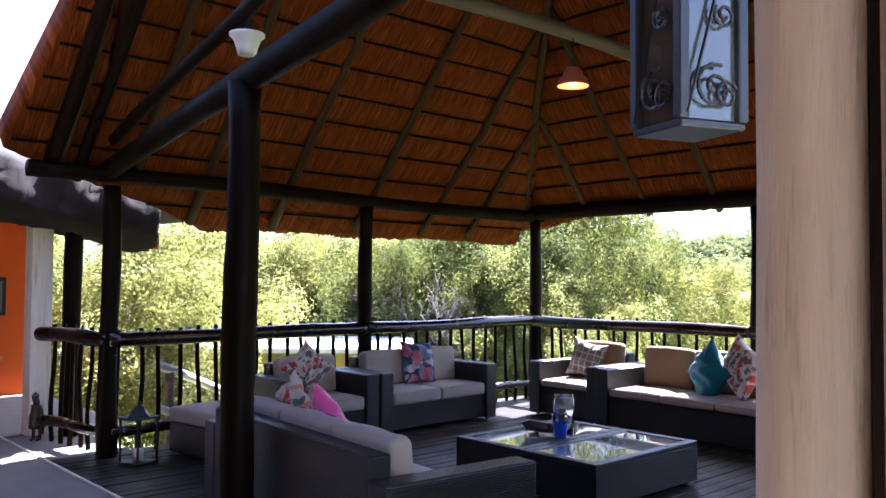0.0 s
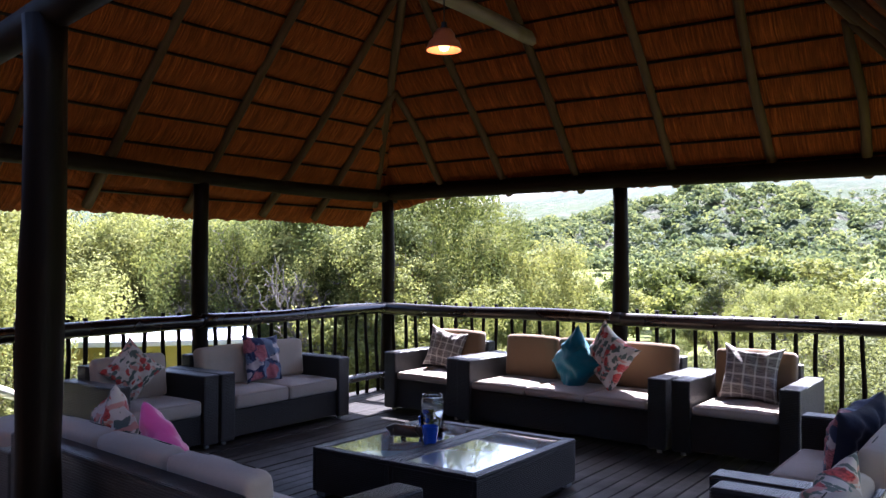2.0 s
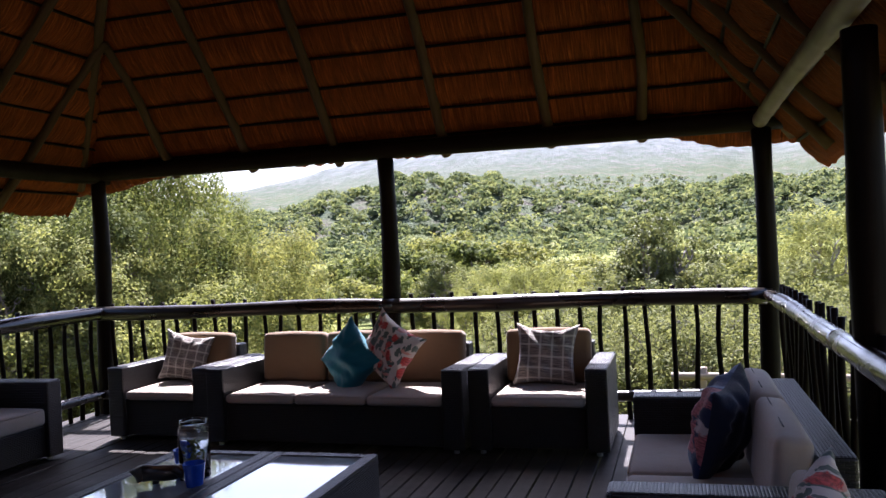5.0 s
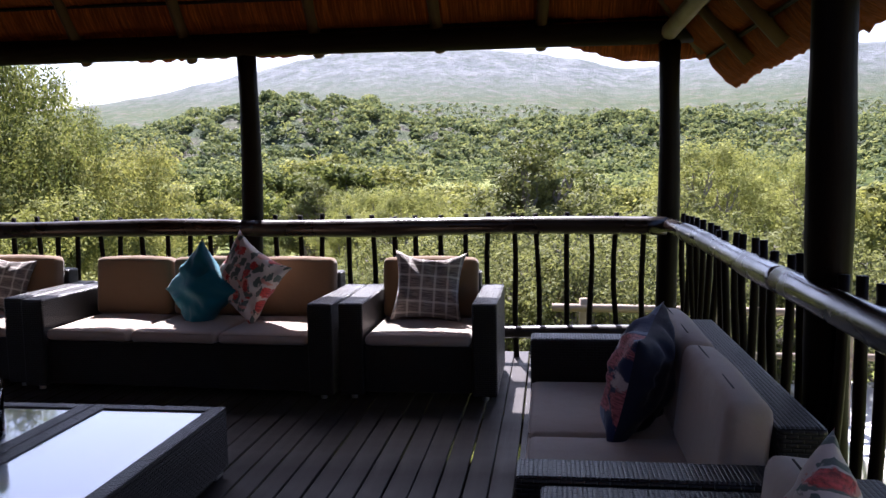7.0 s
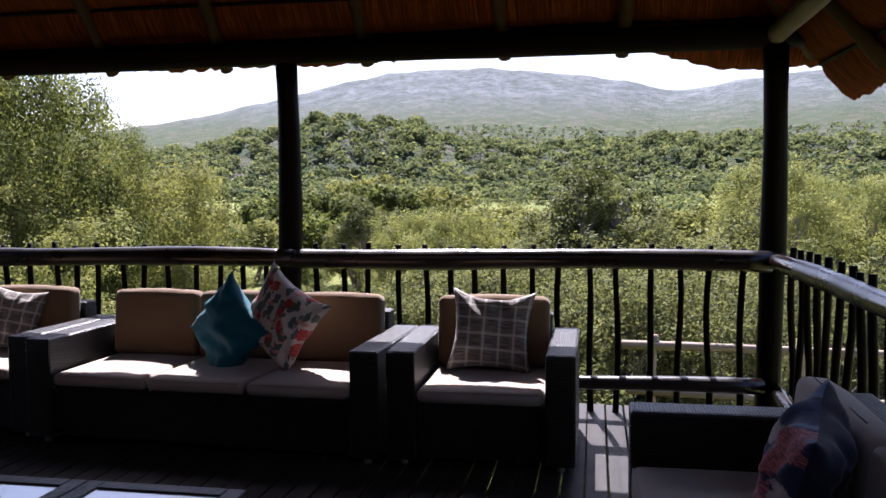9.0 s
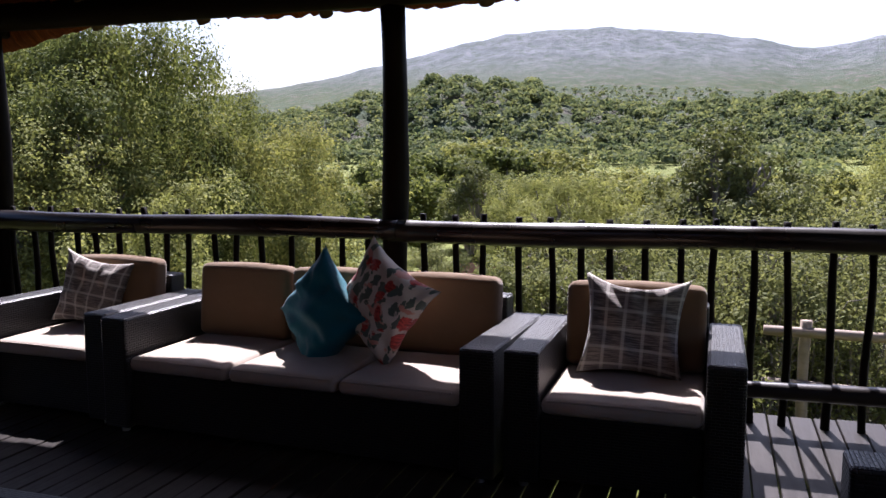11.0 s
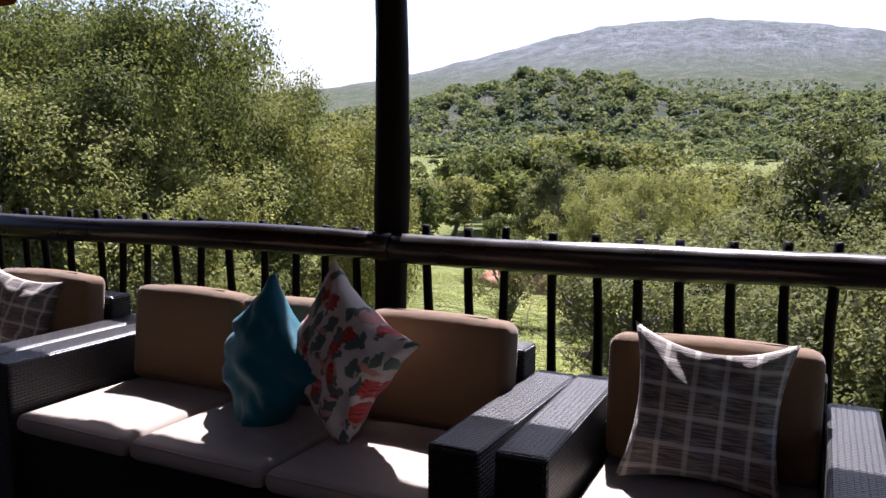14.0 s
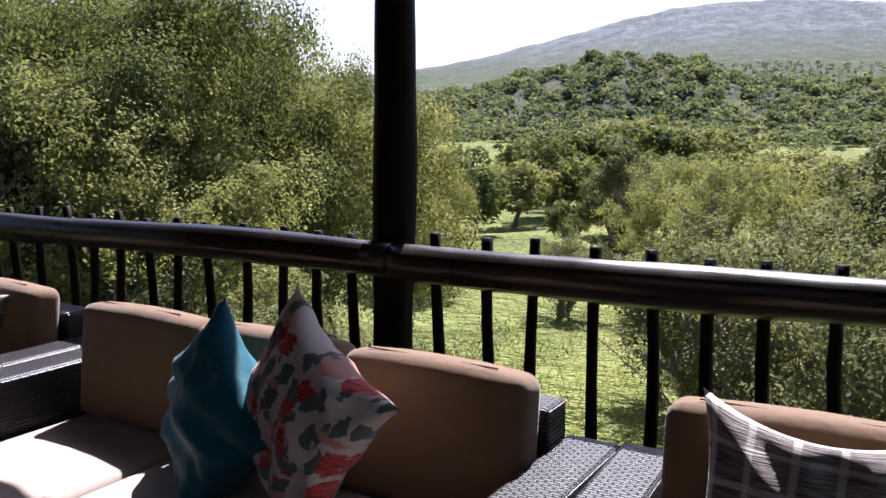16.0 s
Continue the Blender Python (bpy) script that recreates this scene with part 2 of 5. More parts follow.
M_CREAM = plaster("cream painted post", (0.6, 0.53, 0.42))
crack = noise_tex(M_CREAM, coords(M_CREAM, (1, 1, 0.08)), 22, 5, 0.7)
bump(M_CREAM, crack, 0.8, 0.01)
link(M_CREAM, ramp(M_CREAM, crack, [(0.3, (0.4, 0.36, 0.27)), (0.42, (0.66, 0.65, 0.55)), (0.7, (0.74, 0.73, 0.63))]), bsdf(M_CREAM).inputs["Base Color"])
M_ORANGE = plaster("orange wall paint", (0.62, 0.1, 0.012), 0.12)
M_CONCRETE = plaster("grey paving", (0.25, 0.23, 0.21), 0.35)
M_OLIVE_WALL = plaster("olive yellow wall", (0.45, 0.38, 0.12), 0.15)
M_ROOF_SHEET = mat("pale metal roof sheet", (0.62, 0.64, 0.66), 0.45, 0.0)
M_PALE_STONE = plaster("pale terrace stone", (0.62, 0.6, 0.56), 0.15)
M_TILE = plaster("dark roof covering", (0.014, 0.011, 0.01), 0.4)
M_SOFFIT = wood("brown soffit board", (0.16, 0.07, 0.03), (0.3, 0.14, 0.06), 0.6, "y", 14)
M_FASCIA = plaster("grey fascia", (0.14, 0.14, 0.15), 0.2)
M_IRON = mat("black iron", (0.018, 0.018, 0.02), 0.45, 0.6)
M_LANTERN = mat("blue grey painted metal", (0.012, 0.017, 0.027), 0.42, 0.1)
M_WHITE = plaster("white plastic", (0.75, 0.75, 0.74), 0.05, 0.4)
M_STEEL = mat("brushed steel", (0.6, 0.6, 0.58), 0.3, 1.0)
M_BLUE = mat("cobalt glazed ceramic", (0.012, 0.05, 0.32), 0.12, 0.0)
M_COPPER = mat("copper enamel shade", (0.42, 0.13, 0.06), 0.35, 0.35)
M_WAX = mat("ivory candle wax", (0.8, 0.76, 0.66), 0.5)
M_BLACKGLASS = mat("dark bronze", (0.03, 0.024, 0.02), 0.3, 0.5)
M_ALU = mat("grey aluminium", (0.45, 0.47, 0.5), 0.35, 0.7)


def glass(name, tint, rough=0.02):
    m = mat(name, tint, rough)
    bsdf(m).inputs["Transmission Weight"].default_value = 1.0
    bsdf(m).inputs["IOR"].default_value = 1.45
    return m


M_GLASS = glass("clear glass", (0.93, 0.96, 0.95))
M_TABLEGLASS = mat("frosted grey table glass", (0.33, 0.4, 0.42), 0.035, 0, 0.9)
M_TABLEGLASS.node_tree.nodes["Principled BSDF"].inputs["Coat Weight"].default_value = 1.0
M_PANE = mat("lantern pane", (0.05, 0.055, 0.06), 0.02, 0, 1.0)
M_BULB = mat("lit bulb", (1, 0.7, 0.4), 0.4)
bsdf(M_BULB).inputs["Emission Color"].default_value = (1.0, 0.4, 0.12, 1)
bsdf(M_BULB).inputs["Emission Strength"].default_value = 1.3


# ---- building blocks ----
def part(name, bm, material, parent=None, label="", smooth=False):
    me = bpy.data.meshes.new(name)
    bm.to_mesh(me)
    bm.free()
    me.materials.append(material)
    if smooth:
        for p in me.polygons:
            p.use_smooth = True
    ob = new(name, me)
    if parent is not None:
        ob.parent = parent
    if label:
        ob["label"] = label
    return ob


def again(ob, parent, m):
    """another object of the same mesh"""
    o = new(ob.name.split(".")[0], ob.data)
    o.parent = parent
    o.matrix_basis = m
    return o


def thing(name, label, category, m=None, group="", kind=""):
    e = tagged(new(name), label, category, group, kind)
    e.empty_display_size = 0.2
    if m is not None:
        e.matrix_basis = m
    return e


def box_uv(bm):
    uv = bm.loops.layers.uv.verify()
    for f in bm.faces:
        n = f.normal
        a = max(range(3), key=lambda i: abs(n[i]))
        for l in f.loops:
            c = l.vert.co
            l[uv].uv = (c.y, c.z) if a == 0 else (c.x, c.z) if a == 1 else (c.x, c.y)


def block(x0, x1, y0, y1, z0, z1, bevel=0.012, segments=2, bm=None):
    own = bm is None
    bm = bm or bmesh.new()
    r = bmesh.ops.create_cube(bm, size=1)
    vs = r["verts"]
    for v in vs:
        v.co = Vector(((x0 + x1) / 2 + v.co.x * (x1 - x0), (y0 + y1) / 2 + v.co.y * (y1 - y0), (z0 + z1) / 2 + v.co.z * (z1 - z0)))
    if bevel:
        es = list({e for v in vs for e in v.link_edges})
        bmesh.ops.bevel(bm, geom=es, offset=bevel, segments=segments, affect="EDGES", profile=0.5)
    bm.normal_update()
    box_uv(bm)
    return bm


def log(a, b, r0, r1=None, seed=0, wob=0.012, seg=9, rings=10, bm=None):
    """a pole from a to b, a little crooked and knotted, with closed ends"""
    bm = bm or bmesh.new()
    rnd = random.Random(seed)
    a, b = Vector(a), Vector(b)
    r1 = r0 if r1 is None else r1
    d = (b - a).normalized()
    u = d.orthogonal().normalized()
    w = d.cross(u)
    ph = [rnd.uniform(0, 6.28) for _ in range(4)]
    prev, first = None, None
    for i in range(rings + 1):
        t = i / rings
        c = a.lerp(b, t) + u * wob * math.sin(ph[0] + t * 7) + w * wob * math.sin(ph[1] + t * 5.3)
        r = (r0 + (r1 - r0) * t) * (1 + 0.05 * math.sin(ph[2] + 11 * t) + rnd.uniform(-0.02, 0.03))
        ring = [bm.verts.new(c + (u * math.cos(k * 6.2832 / seg) + w * math.sin(k * 6.2832 / seg)) * r * (1 + rnd.uniform(-0.025, 0.025))) for k in range(seg)]
        if prev:
            for k in range(seg):
                bm.faces.new((prev[k], prev[(k + 1) % seg], ring[(k + 1) % seg], ring[k]))
        prev = ring
        first = first or ring
    bm.faces.new(list(reversed(first)))
    bm.faces.new(prev)
    bm.normal_update()
    return bm


def lathe(profile, seg=24, bm=None, at=(0, 0, 0)):
    bm = bm or bmesh.new()
    prev = None
    for r, z in profile:
        if r < 1e-5:
            ring = [bm.verts.new((at[0], at[1], at[2] + z))]
        else:
            ring = [bm.verts.new((at[0] + r * math.cos(k * 6.2832 / seg), at[1] + r * math.sin(k * 6.2832 / seg), at[2] + z)) for k in range(seg)]
        if prev:
            for k in range(seg):
                p, q = prev[k % len(prev)], prev[(k + 1) % len(prev)]
                s, t = ring[(k + 1) % len(ring)], ring[k % len(ring)]
                f = [p]
                for x in (q, s, t):
                    if x not in f:
                        f.append(x)
                if len(f) > 2:
                    bm.faces.new(f)
        prev = ring
    bm.normal_update()
    return bm


def shade(ob):
    for p in ob.data.polygons:
        p.use_smooth = True
    return ob


def fast_mesh(name, verts, sizes, idx, material):
    me = bpy.data.meshes.new(name)
    verts = np.asarray(verts, dtype=np.float32)
    me.vertices.add(len(verts))
    me.vertices.foreach_set("co", verts.ravel())
    me.loops.add(len(idx))
    me.loops.foreach_set("vertex_index", np.asarray(idx, dtype=np.int32))
    me.polygons.add(len(sizes))
    starts = np.concatenate(([0], np.cumsum(sizes)[:-1])).astype(np.int32)
    me.polygons.foreach_set("loop_start", starts)
    me.polygons.foreach_set("loop_total", np.asarray(sizes, dtype=np.int32))
    me.update(calc_edges=True)
    me.validate()
    me.materials.append(material)
    return me


def leaves(name, centres, size, rng, material, stretch=1.9, droop=0.3, facing=None):
    """one small pointed leaf or clump of them at every centre, turned loosely to the way given by facing"""
    n = len(centres)
    if facing is None:
        facing = np.zeros((n, 3))
    up = facing + rng.normal(size=(n, 3)) * 0.55
    up /= np.linalg.norm(up, axis=1)[:, None]
    d = rng.normal(size=(n, 3))
    d[:, 2] -= droop * 2
    d -= up * np.sum(d * up, axis=1)[:, None]
    d /= np.linalg.norm(d, axis=1)[:, None]
    e = np.cross(up, d)
    s = size * rng.uniform(0.6, 1.4, n)[:, None]
    a = centres - d * s * stretch / 2
    b = centres + e * s * 0.5
    c = centres + d * s * stretch / 2
    f = centres - e * s * 0.5
    verts = np.stack((a, b, c, f), axis=1).reshape(-1, 3)
    return fast_mesh(name, verts, np.full(n, 4), np.arange(4 * n), material)


# ---- the land: one sheet from the deck to the mountain ----
def gauss(x, w):
    return np.exp(-((x / w) ** 2))


RIDGE_B = (-180, -60, -35, -21, -14, -8, -5.2, -2.4, 3, 8, 11.4, 15, 20, 25, 31, 37, 50, 80, 180)
RIDGE_E = (0.06, 0.1, 0.115, 0.126, 0.127, 0.118, 0.107, 0.124, 0.138, 0.144, 0.141, 0.132, 0.111, 0.091, 0.073, 0.062, 0.075, 0.06, 0.06)


def land(x, y):
    x, y = np.asarray(x, dtype=float), np.asarray(y, dtype=float)
    d = np.hypot(x - 5, y + 4)
    b = np.degrees(np.arctan2(-(x - 5), y + 4))
    near = np.clip((d - 4) / 60, 0, 1)
    z = -1.75 - 3.0 * near ** 0.8
    z = z + 0.25 * np.sin(x * 0.31 + 1) * np.sin(y * 0.27) * np.clip((d - 9) / 20, 0, 1)
    z = z + 1.2 * np.clip((d - 70) / 200, 0, 1) * np.sin(x * 0.013 + 2) * np.sin(y * 0.011 + 1)
    hill = 650 * (0.018 + 0.041 * gauss(b - 15.5, 6.5) + 0.03 * gauss(b - 23, 8) + 0.036 * gauss(b + 8, 22) + 0.012 * gauss(b - 42, 12))
    rough = 1 + 0.06 * np.sin(b * 1.1 + 0.4) + 0.05 * np.sin(b * 2.7 + d * 0.01)
    s = np.clip((d - 430) / 230, 0, 1)
    z = z + (hill * rough + 4.5) * (s * s * (3 - 2 * s)) * (1 - 0.55 * np.clip((d - 700) / 500, 0, 1))
    e = sum(np.interp(b + k, RIDGE_B, RIDGE_E) for k in (-1.2, -0.6, 0.0, 0.6, 1.2)) / 5
    peak = 2600 * e * (1 + 0.005 * np.sin(b * 1.9) + 0.003 * np.sin(b * 6.3 + 1) + 0.001 * np.sin(b * 17))
    m = np.clip((d - 1100) / 1500, 0, 1)
    z = z + (peak - 10) * (m ** 1.6)
    return z - 400 * np.clip((d - 2700) / 1500, 0, 1) ** 2


def build_land():
    rs = np.concatenate((np.linspace(0.5, 40, 50), np.geomspace(42, 420, 46), np.geomspace(432, 1100, 60), np.geomspace(1120, 4200, 70)))
    az = np.radians(np.concatenate((np.linspace(-60, 80, 360), np.linspace(82, 298, 60))))
    R, A = np.meshgrid(rs, az, indexing="ij")
    x, y = 5 - R * np.sin(A), -4 + R * np.cos(A)
    z = land(x, y)
    n, k = R.shape
    verts = np.stack((x, y, z), axis=2).reshape(-1, 3)
    i, j = np.meshgrid(np.arange(n - 1), np.arange(k), indexing="ij")
    jn = (j + 1) % k
    quads = np.stack((i * k + j, (i + 1) * k + j, (i + 1) * k + jn, i * k + jn), axis=2).reshape(-1, 4)
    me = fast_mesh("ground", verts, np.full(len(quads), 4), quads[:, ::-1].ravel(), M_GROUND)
    if me.polygons[0].normal.z < 0:
        me.flip_normals()
    ob = new("ground", me)
    shade(ob)
    tagged(ob, "grassy bushveld ground rising to wooded hills and a rocky mountain", "ground", kind="structure")


build_land()

# ---- deck and paving ----
S, W = 3.15, 6.3           # post spacing, deck width
DECK_FRONT = -6.0


def deck():
    d = thing("deck_floor", "grey brown timber deck boards with open joints", "deck", kind="structure")
    rnd = random.Random(5)
    made = []
    for k in range(6):
        length = 6.24
        bm = block(0, 0.112, 0, length, -0.03, 0, 0.004, 1)
        for v in bm.verts:
            v.co.z += 0.0015 * math.sin(v.co.y * (2 + k) + k)
        made.append(part("deck_board", bm, M_DECK, d))
    x, i = -0.2, 0
    while x < 6.52:
        dz = rnd.uniform(-0.002, 0.002)
        m = pose(x + rnd.uniform(-0.002, 0.002), DECK_FRONT - 0.02 + rnd.uniform(-0.01, 0.01), dz)
        if i < 6:
            made[i].matrix_basis = m
        else:
            again(made[rnd.randrange(6)], d, m)
        x += 0.12
        i += 1
    for k, y in enumerate((-5.8, -4.4, -2.9, -1.4, -0.05)):
        part("joist", block(-0.2, 6.5, y - 0.03, y + 0.03, -0.2, -0.062, 0.004, 1), M_BEAM, d)
    part("bearer_board", block(4.2, 6.3, -6.03, -2.2, -0.06, -0.034, 0.002, 1), M_BEAM, d)
    for x in (0, 3.1, 6.3):
        for y in (-5.8, -2.9, 0.05):
            part("stump", log((x, y, -2.6), (x, y, -0.2), 0.1, seed=int(x * 7 + y)), M_POST, d)


deck()


def paving():
    p = tagged(new("patio_floor"), "grey concrete paving beside the deck", "paving", kind="structure")
    part("slab", block(-6.0, 12.0, -14.0, -6.056, -0.3, 0.0, 0.002, 1), M_CONCRETE, p)
    part("kerb", block(-1.6, 6.6, -6.0545, -6.032, -0.2, 0.012, 0.004, 1), M_CREAM, p)
    part("slab", block(-6.0, -0.24, -6.05, -5.3, -0.3, -0.004, 0.006, 1), M_CONCRETE, p)


paving()

# ---- posts, beams and the roof ----
BEAM_Z, BEAM_R = 2.44, 0.085
PITCH = 1.12
ZT = 2.62                  # underside of the thatch above the post line


def post(x, y, top, r, seed, label="dark stained round timber post carrying the roof"):
    o = part("roof_post", log((x, y, -0.3), (x, y, top), r * 1.03, r * 0.95, seed, 0.008, 14, 14), M_POST, smooth=True)
    return tagged(o, label, "post", "roof posts")


for k, (x, y) in enumerate(((0.0, 0.05), (3.117, 0.05), (6.355, 0.05), (-0.02, -2.79), (-0.02, -5.6), (6.44, -3.3))):
    post(x, y, 2.37, 0.08, 40 + k)
post(3.04, -6.02, 2.7, 0.098, 60, "thick dark stained timber post behind the sofa")


def slope_mesh(along0, along1, rows, name, thick=0.26, seed=1):
    """A slab of thatch. along0(v), along1(v): the two side points of the underside at slope fraction v."""
    rng = np.random.RandomState(seed)
    nv, nu = rows * 6, 170
    L = np.array([along0(v) for v in np.linspace(0, 1, nv + 1)])
    R = np.array([along1(v) for v in np.linspace(0, 1, nv + 1)])
    u = np.linspace(0, 1, nu + 1)
    P = L[:, None, :] * (1 - u[None, :, None]) + R[:, None, :] * u[None, :, None]
    up = np.cross(R[0] - L[0], L[-1] - L[0])
    up = up / np.linalg.norm(up)
    if up[2] < 0:
        up = -up
    v = np.linspace(0, 1, nv + 1)
    bulge = -0.028 * np.abs(np.sin(np.pi * v * rows)) ** 0.6
    fine = rng.normal(0, 0.004, (nv + 1, nu + 1)) + 0.01 * np.sin(np.linspace(0, 40, nu + 1))[None, :] * np.sin(v * 17)[:, None]
    low = P + up[None, None, :] * (bulge[:, None, None] + fine[:, :, None])
    down = (L[0] - L[-1]) / np.linalg.norm(L[0] - L[-1])
    ragged = rng.uniform(0, 0.035, nu + 1) + 0.012 * np.sin(u * 37) + 0.018 * np.sin(u * 13 + 2)
    low[0] += down[None, :] * ragged[:, None]
    high = P + up[None, None, :] * thick
    high[0] -= down[None, :] * 0.05
    n = (nv + 1) * (nu + 1)
    verts = np.concatenate((low.reshape(-1, 3), high.reshape(-1, 3)))
    i, j = np.meshgrid(np.arange(nv), np.arange(nu), indexing="ij")
    a = i * (nu + 1) + j
    q = np.stack((a, a + 1, a + nu + 2, a + nu + 1), axis=2).reshape(-1, 4)
    faces = [q, q[:, ::-1] + n]
    e = np.arange(nu)
    faces.append(np.stack((e, e + n, e + 1 + n, e + 1), axis=1))
    t = nv * (nu + 1) + e
    faces.append(np.stack((t, t + 1, t + 1 + n, t + n), axis=1))
    s = np.arange(nv) * (nu + 1)
    faces.append(np.stack((s, s + nu + 1, s + nu + 1 + n, s + n), axis=1))
    s = s + nu
    faces.append(np.stack((s, s + n, s + nu + 1 + n, s + nu + 1), axis=1))
    faces = np.concatenate(faces)
    me = fast_mesh(name, verts, np.full(len(faces), 4), faces.ravel(), M_THATCH)
    uv = me.uv_layers.new(name="UVMap")
    lu = np.linalg.norm(R[0] - L[0])
    lv = np.linalg.norm(L[-1] - L[0]) if np.linalg.norm(R[-1] - L[-1]) > 0.5 else lu
    ax = (R[0] - L[0]) / lu
    loops = np.empty(len(me.loops), dtype=np.int32)
    me.loops.foreach_get("vertex_index", loops)
    co = np.empty(len(me.vertices) * 3, dtype=np.float32)
    me.vertices.foreach_get("co", co)
    co = co.reshape(-1, 3)[loops]
    sl = np.cross(up, ax)
    uv.data.foreach_set("uv", np.stack((co @ ax, co @ sl), axis=1).astype(np.float32).ravel())
    return me


roof = thing("thatched_roof", "thatched hip roof on dark poles, seen from below", "roof", kind="structure")
RX, OV_L, OV_B = 3.15, 0.55, 0.26
RIDGE = ZT + PITCH * RX


def zt(d):
    return ZT + PITCH * d


def lift(x):
    return zt(x) if x >= 0 else ZT + (PITCH - 0.12) * x


def front_y(x):
    """the open front edge; its low corner is cut back where the dining wing's roof meets it"""
    return float(np.interp(x, (-0.55, -0.4, 0.0, 0.92, 3.2), (-4.5, -4.97, -6.5, -6.26, -6.2)))


def left_front(v):
    x = -OV_L + (RX + OV_L) * v
    return np.array((x, front_y(x), lift(x)))


def left_back(v):
    x = -OV_L + (RX + OV_L) * v
    return np.array((x, -x if x > 0 else -x * OV_B / OV_L, lift(x)))


def mirror(fn):
    def g(v):
        p = fn(v)
        return np.array((W - p[0], p[1], p[2]))
    return g


def right_front(v):
    x = -OV_L + (RX + OV_L) * v
    return np.array((W - x, -6.2, lift(x)))


def back_l(v):
    d = -OV_B + (RX + OV_B) * v
    return np.array((d if d > 0 else d * OV_L / OV_B, -d, lift(d) if d > 0 else ZT + d * (ZT - lift(-OV_L)) / OV_B * 0.62))


for name, a, b, rows, seed in (("thatch", left_front, left_back, 18, 1), ("thatch", mirror(left_back), right_front, 18, 2), ("thatch", back_l, mirror(back_l), 17, 3)):
    ob = new(name, slope_mesh(a, b, rows, name, 0.26, seed))
    if seed == 3:
        for v in ob.data.vertices:      # the back eave is trimmed higher between its two drooping corners
            if v.co.y > 0:
                q = min(max(min(v.co.x, W - v.co.x) / 0.9, 0), 1)
                v.co.z += 0.13 * min(v.co.y / 0.26, 1) * q * q * (3 - 2 * q)
    ob.parent = roof


def rafter(a, b, r, seed, material=None):
    bm = log((0, 0, 0), (0, 0, (Vector(b) - Vector(a)).length), r, r * 0.82, seed, 0.014, 9, 12)
    o = part("rafter", bm, material or M_RAFTER, roof, smooth=True)
    o.matrix_basis = Matrix.Translation(a) @ (Vector(b) - Vector(a)).to_track_quat("Z", "Y").to_matrix().to_4x4()
    return o


RD = 0.085       # rafter centre under the thatch
k = 0
for y in (-6.05, -5.4, -4.69, -3.75, -2.67, -1.63, -0.85):
    top = min(RX, -y) if y > -3.2 else RX
    for side in (0, 1):
        x0, x1 = (-0.08 if y < -5 and not side else -0.42), top
        a, b = Vector((x0, y, lift(x0) - RD)), Vector((x1, y, zt(x1) - RD))
        if side:
            a.x, b.x = W - a.x, W - b.x
        rafter(a, b, 0.047, 100 + k)
        k += 1
for x in (0.85, 1.7, 2.62, 3.68, 4.63, 5.43):
    d = min(x, W - x)
    rafter((x, 0.18, ZT - 0.18 * 0.9 - RD), (x, -d, zt(d) - RD), 0.047, 200 + k)
    k += 1
for side in (0, 1):
    sx = (lambda q: W - q) if side else (lambda q: q)
    rafter((sx(-0.3), 0.16, ZT - 0.3), (sx(RX), -RX, RIDGE - 0.12), 0.052, 300 + side)
rafter((RX, -6.2, RIDGE - 0.16), (RX, -RX, RIDGE - 0.16), 0.06, 310)
# thin battens that tie the reeds down
for row in range(19):
    d = -OV_L + (RX + OV_L) * row / 18
    if row == 0:
        continue
    for side in (0, 1):
        y1 = -d if d > 0 else -d * 0.45
        a, b = (d, (-6.17 if side else front_y(d) + 0.03), lift(d) - 0.022), (d, y1, lift(d) - 0.022)
        if side:
            a, b = (W - d, *a[1:]), (W - d, *b[1:])
        if abs(a[1] - b[1]) > 0.2:
            part("batten", log(a, b, 0.014, seed=row, wob=0.006, seg=5, rings=8), M_POST, roof)
for row in range(1, 18):
    d = -OV_B + (RX + OV_B) * row / 17
    x0 = d if d > 0 else d * OV_L / OV_B
    if W - 2 * x0 > 0.3:
        z = lift(d) if d > 0 else ZT + d * 0.9
        part("batten", log((x0, -d, z - 0.022), (W - x0, -d, z - 0.022), 0.014, seed=row + 50, wob=0.006, seg=5, rings=8), M_POST, roof)


def beam(a, b, r, seed, label):
    o = part("roof_beam", log(a, b, r, r * 0.94, seed, 0.015, 14, 20), M_BEAM, smooth=True)
    return tagged(o, label, "beam")


beam((-0.25, 0.03, BEAM_Z), (6.65, 0.03, BEAM_Z), BEAM_R, 1, "dark round log beam along the back posts")
beam((0.0, 0.3, BEAM_Z - 0.03), (0.0, -6.3, BEAM_Z + 0.02), BEAM_R * 0.9, 2, "dark round log beam along the side posts")
tagged(part("roof_beam", log((6.36, 0.3, 2.44), (6.4, -6.5, 2.46), 0.06, 0.06, 3, 0.015, 14, 20), M_TIE, smooth=True), "pale weathered log beam along the side posts", "beam")
beam((-0.35, -5.6, 2.46), (8.3, -6.57, 3.15), 0.085, 4, "thick split log beam crossing the open gable")
tagged(part("tie_pole", log((2.66, -1.0, 3.77), (2.66, -6.1, 3.77), 0.068, 0.064, 9, 0.02, 12, 14), M_TIE, smooth=True), "pale weathered tie pole under the roof peak", "beam")


# ---- railings ----
PICKETS = []


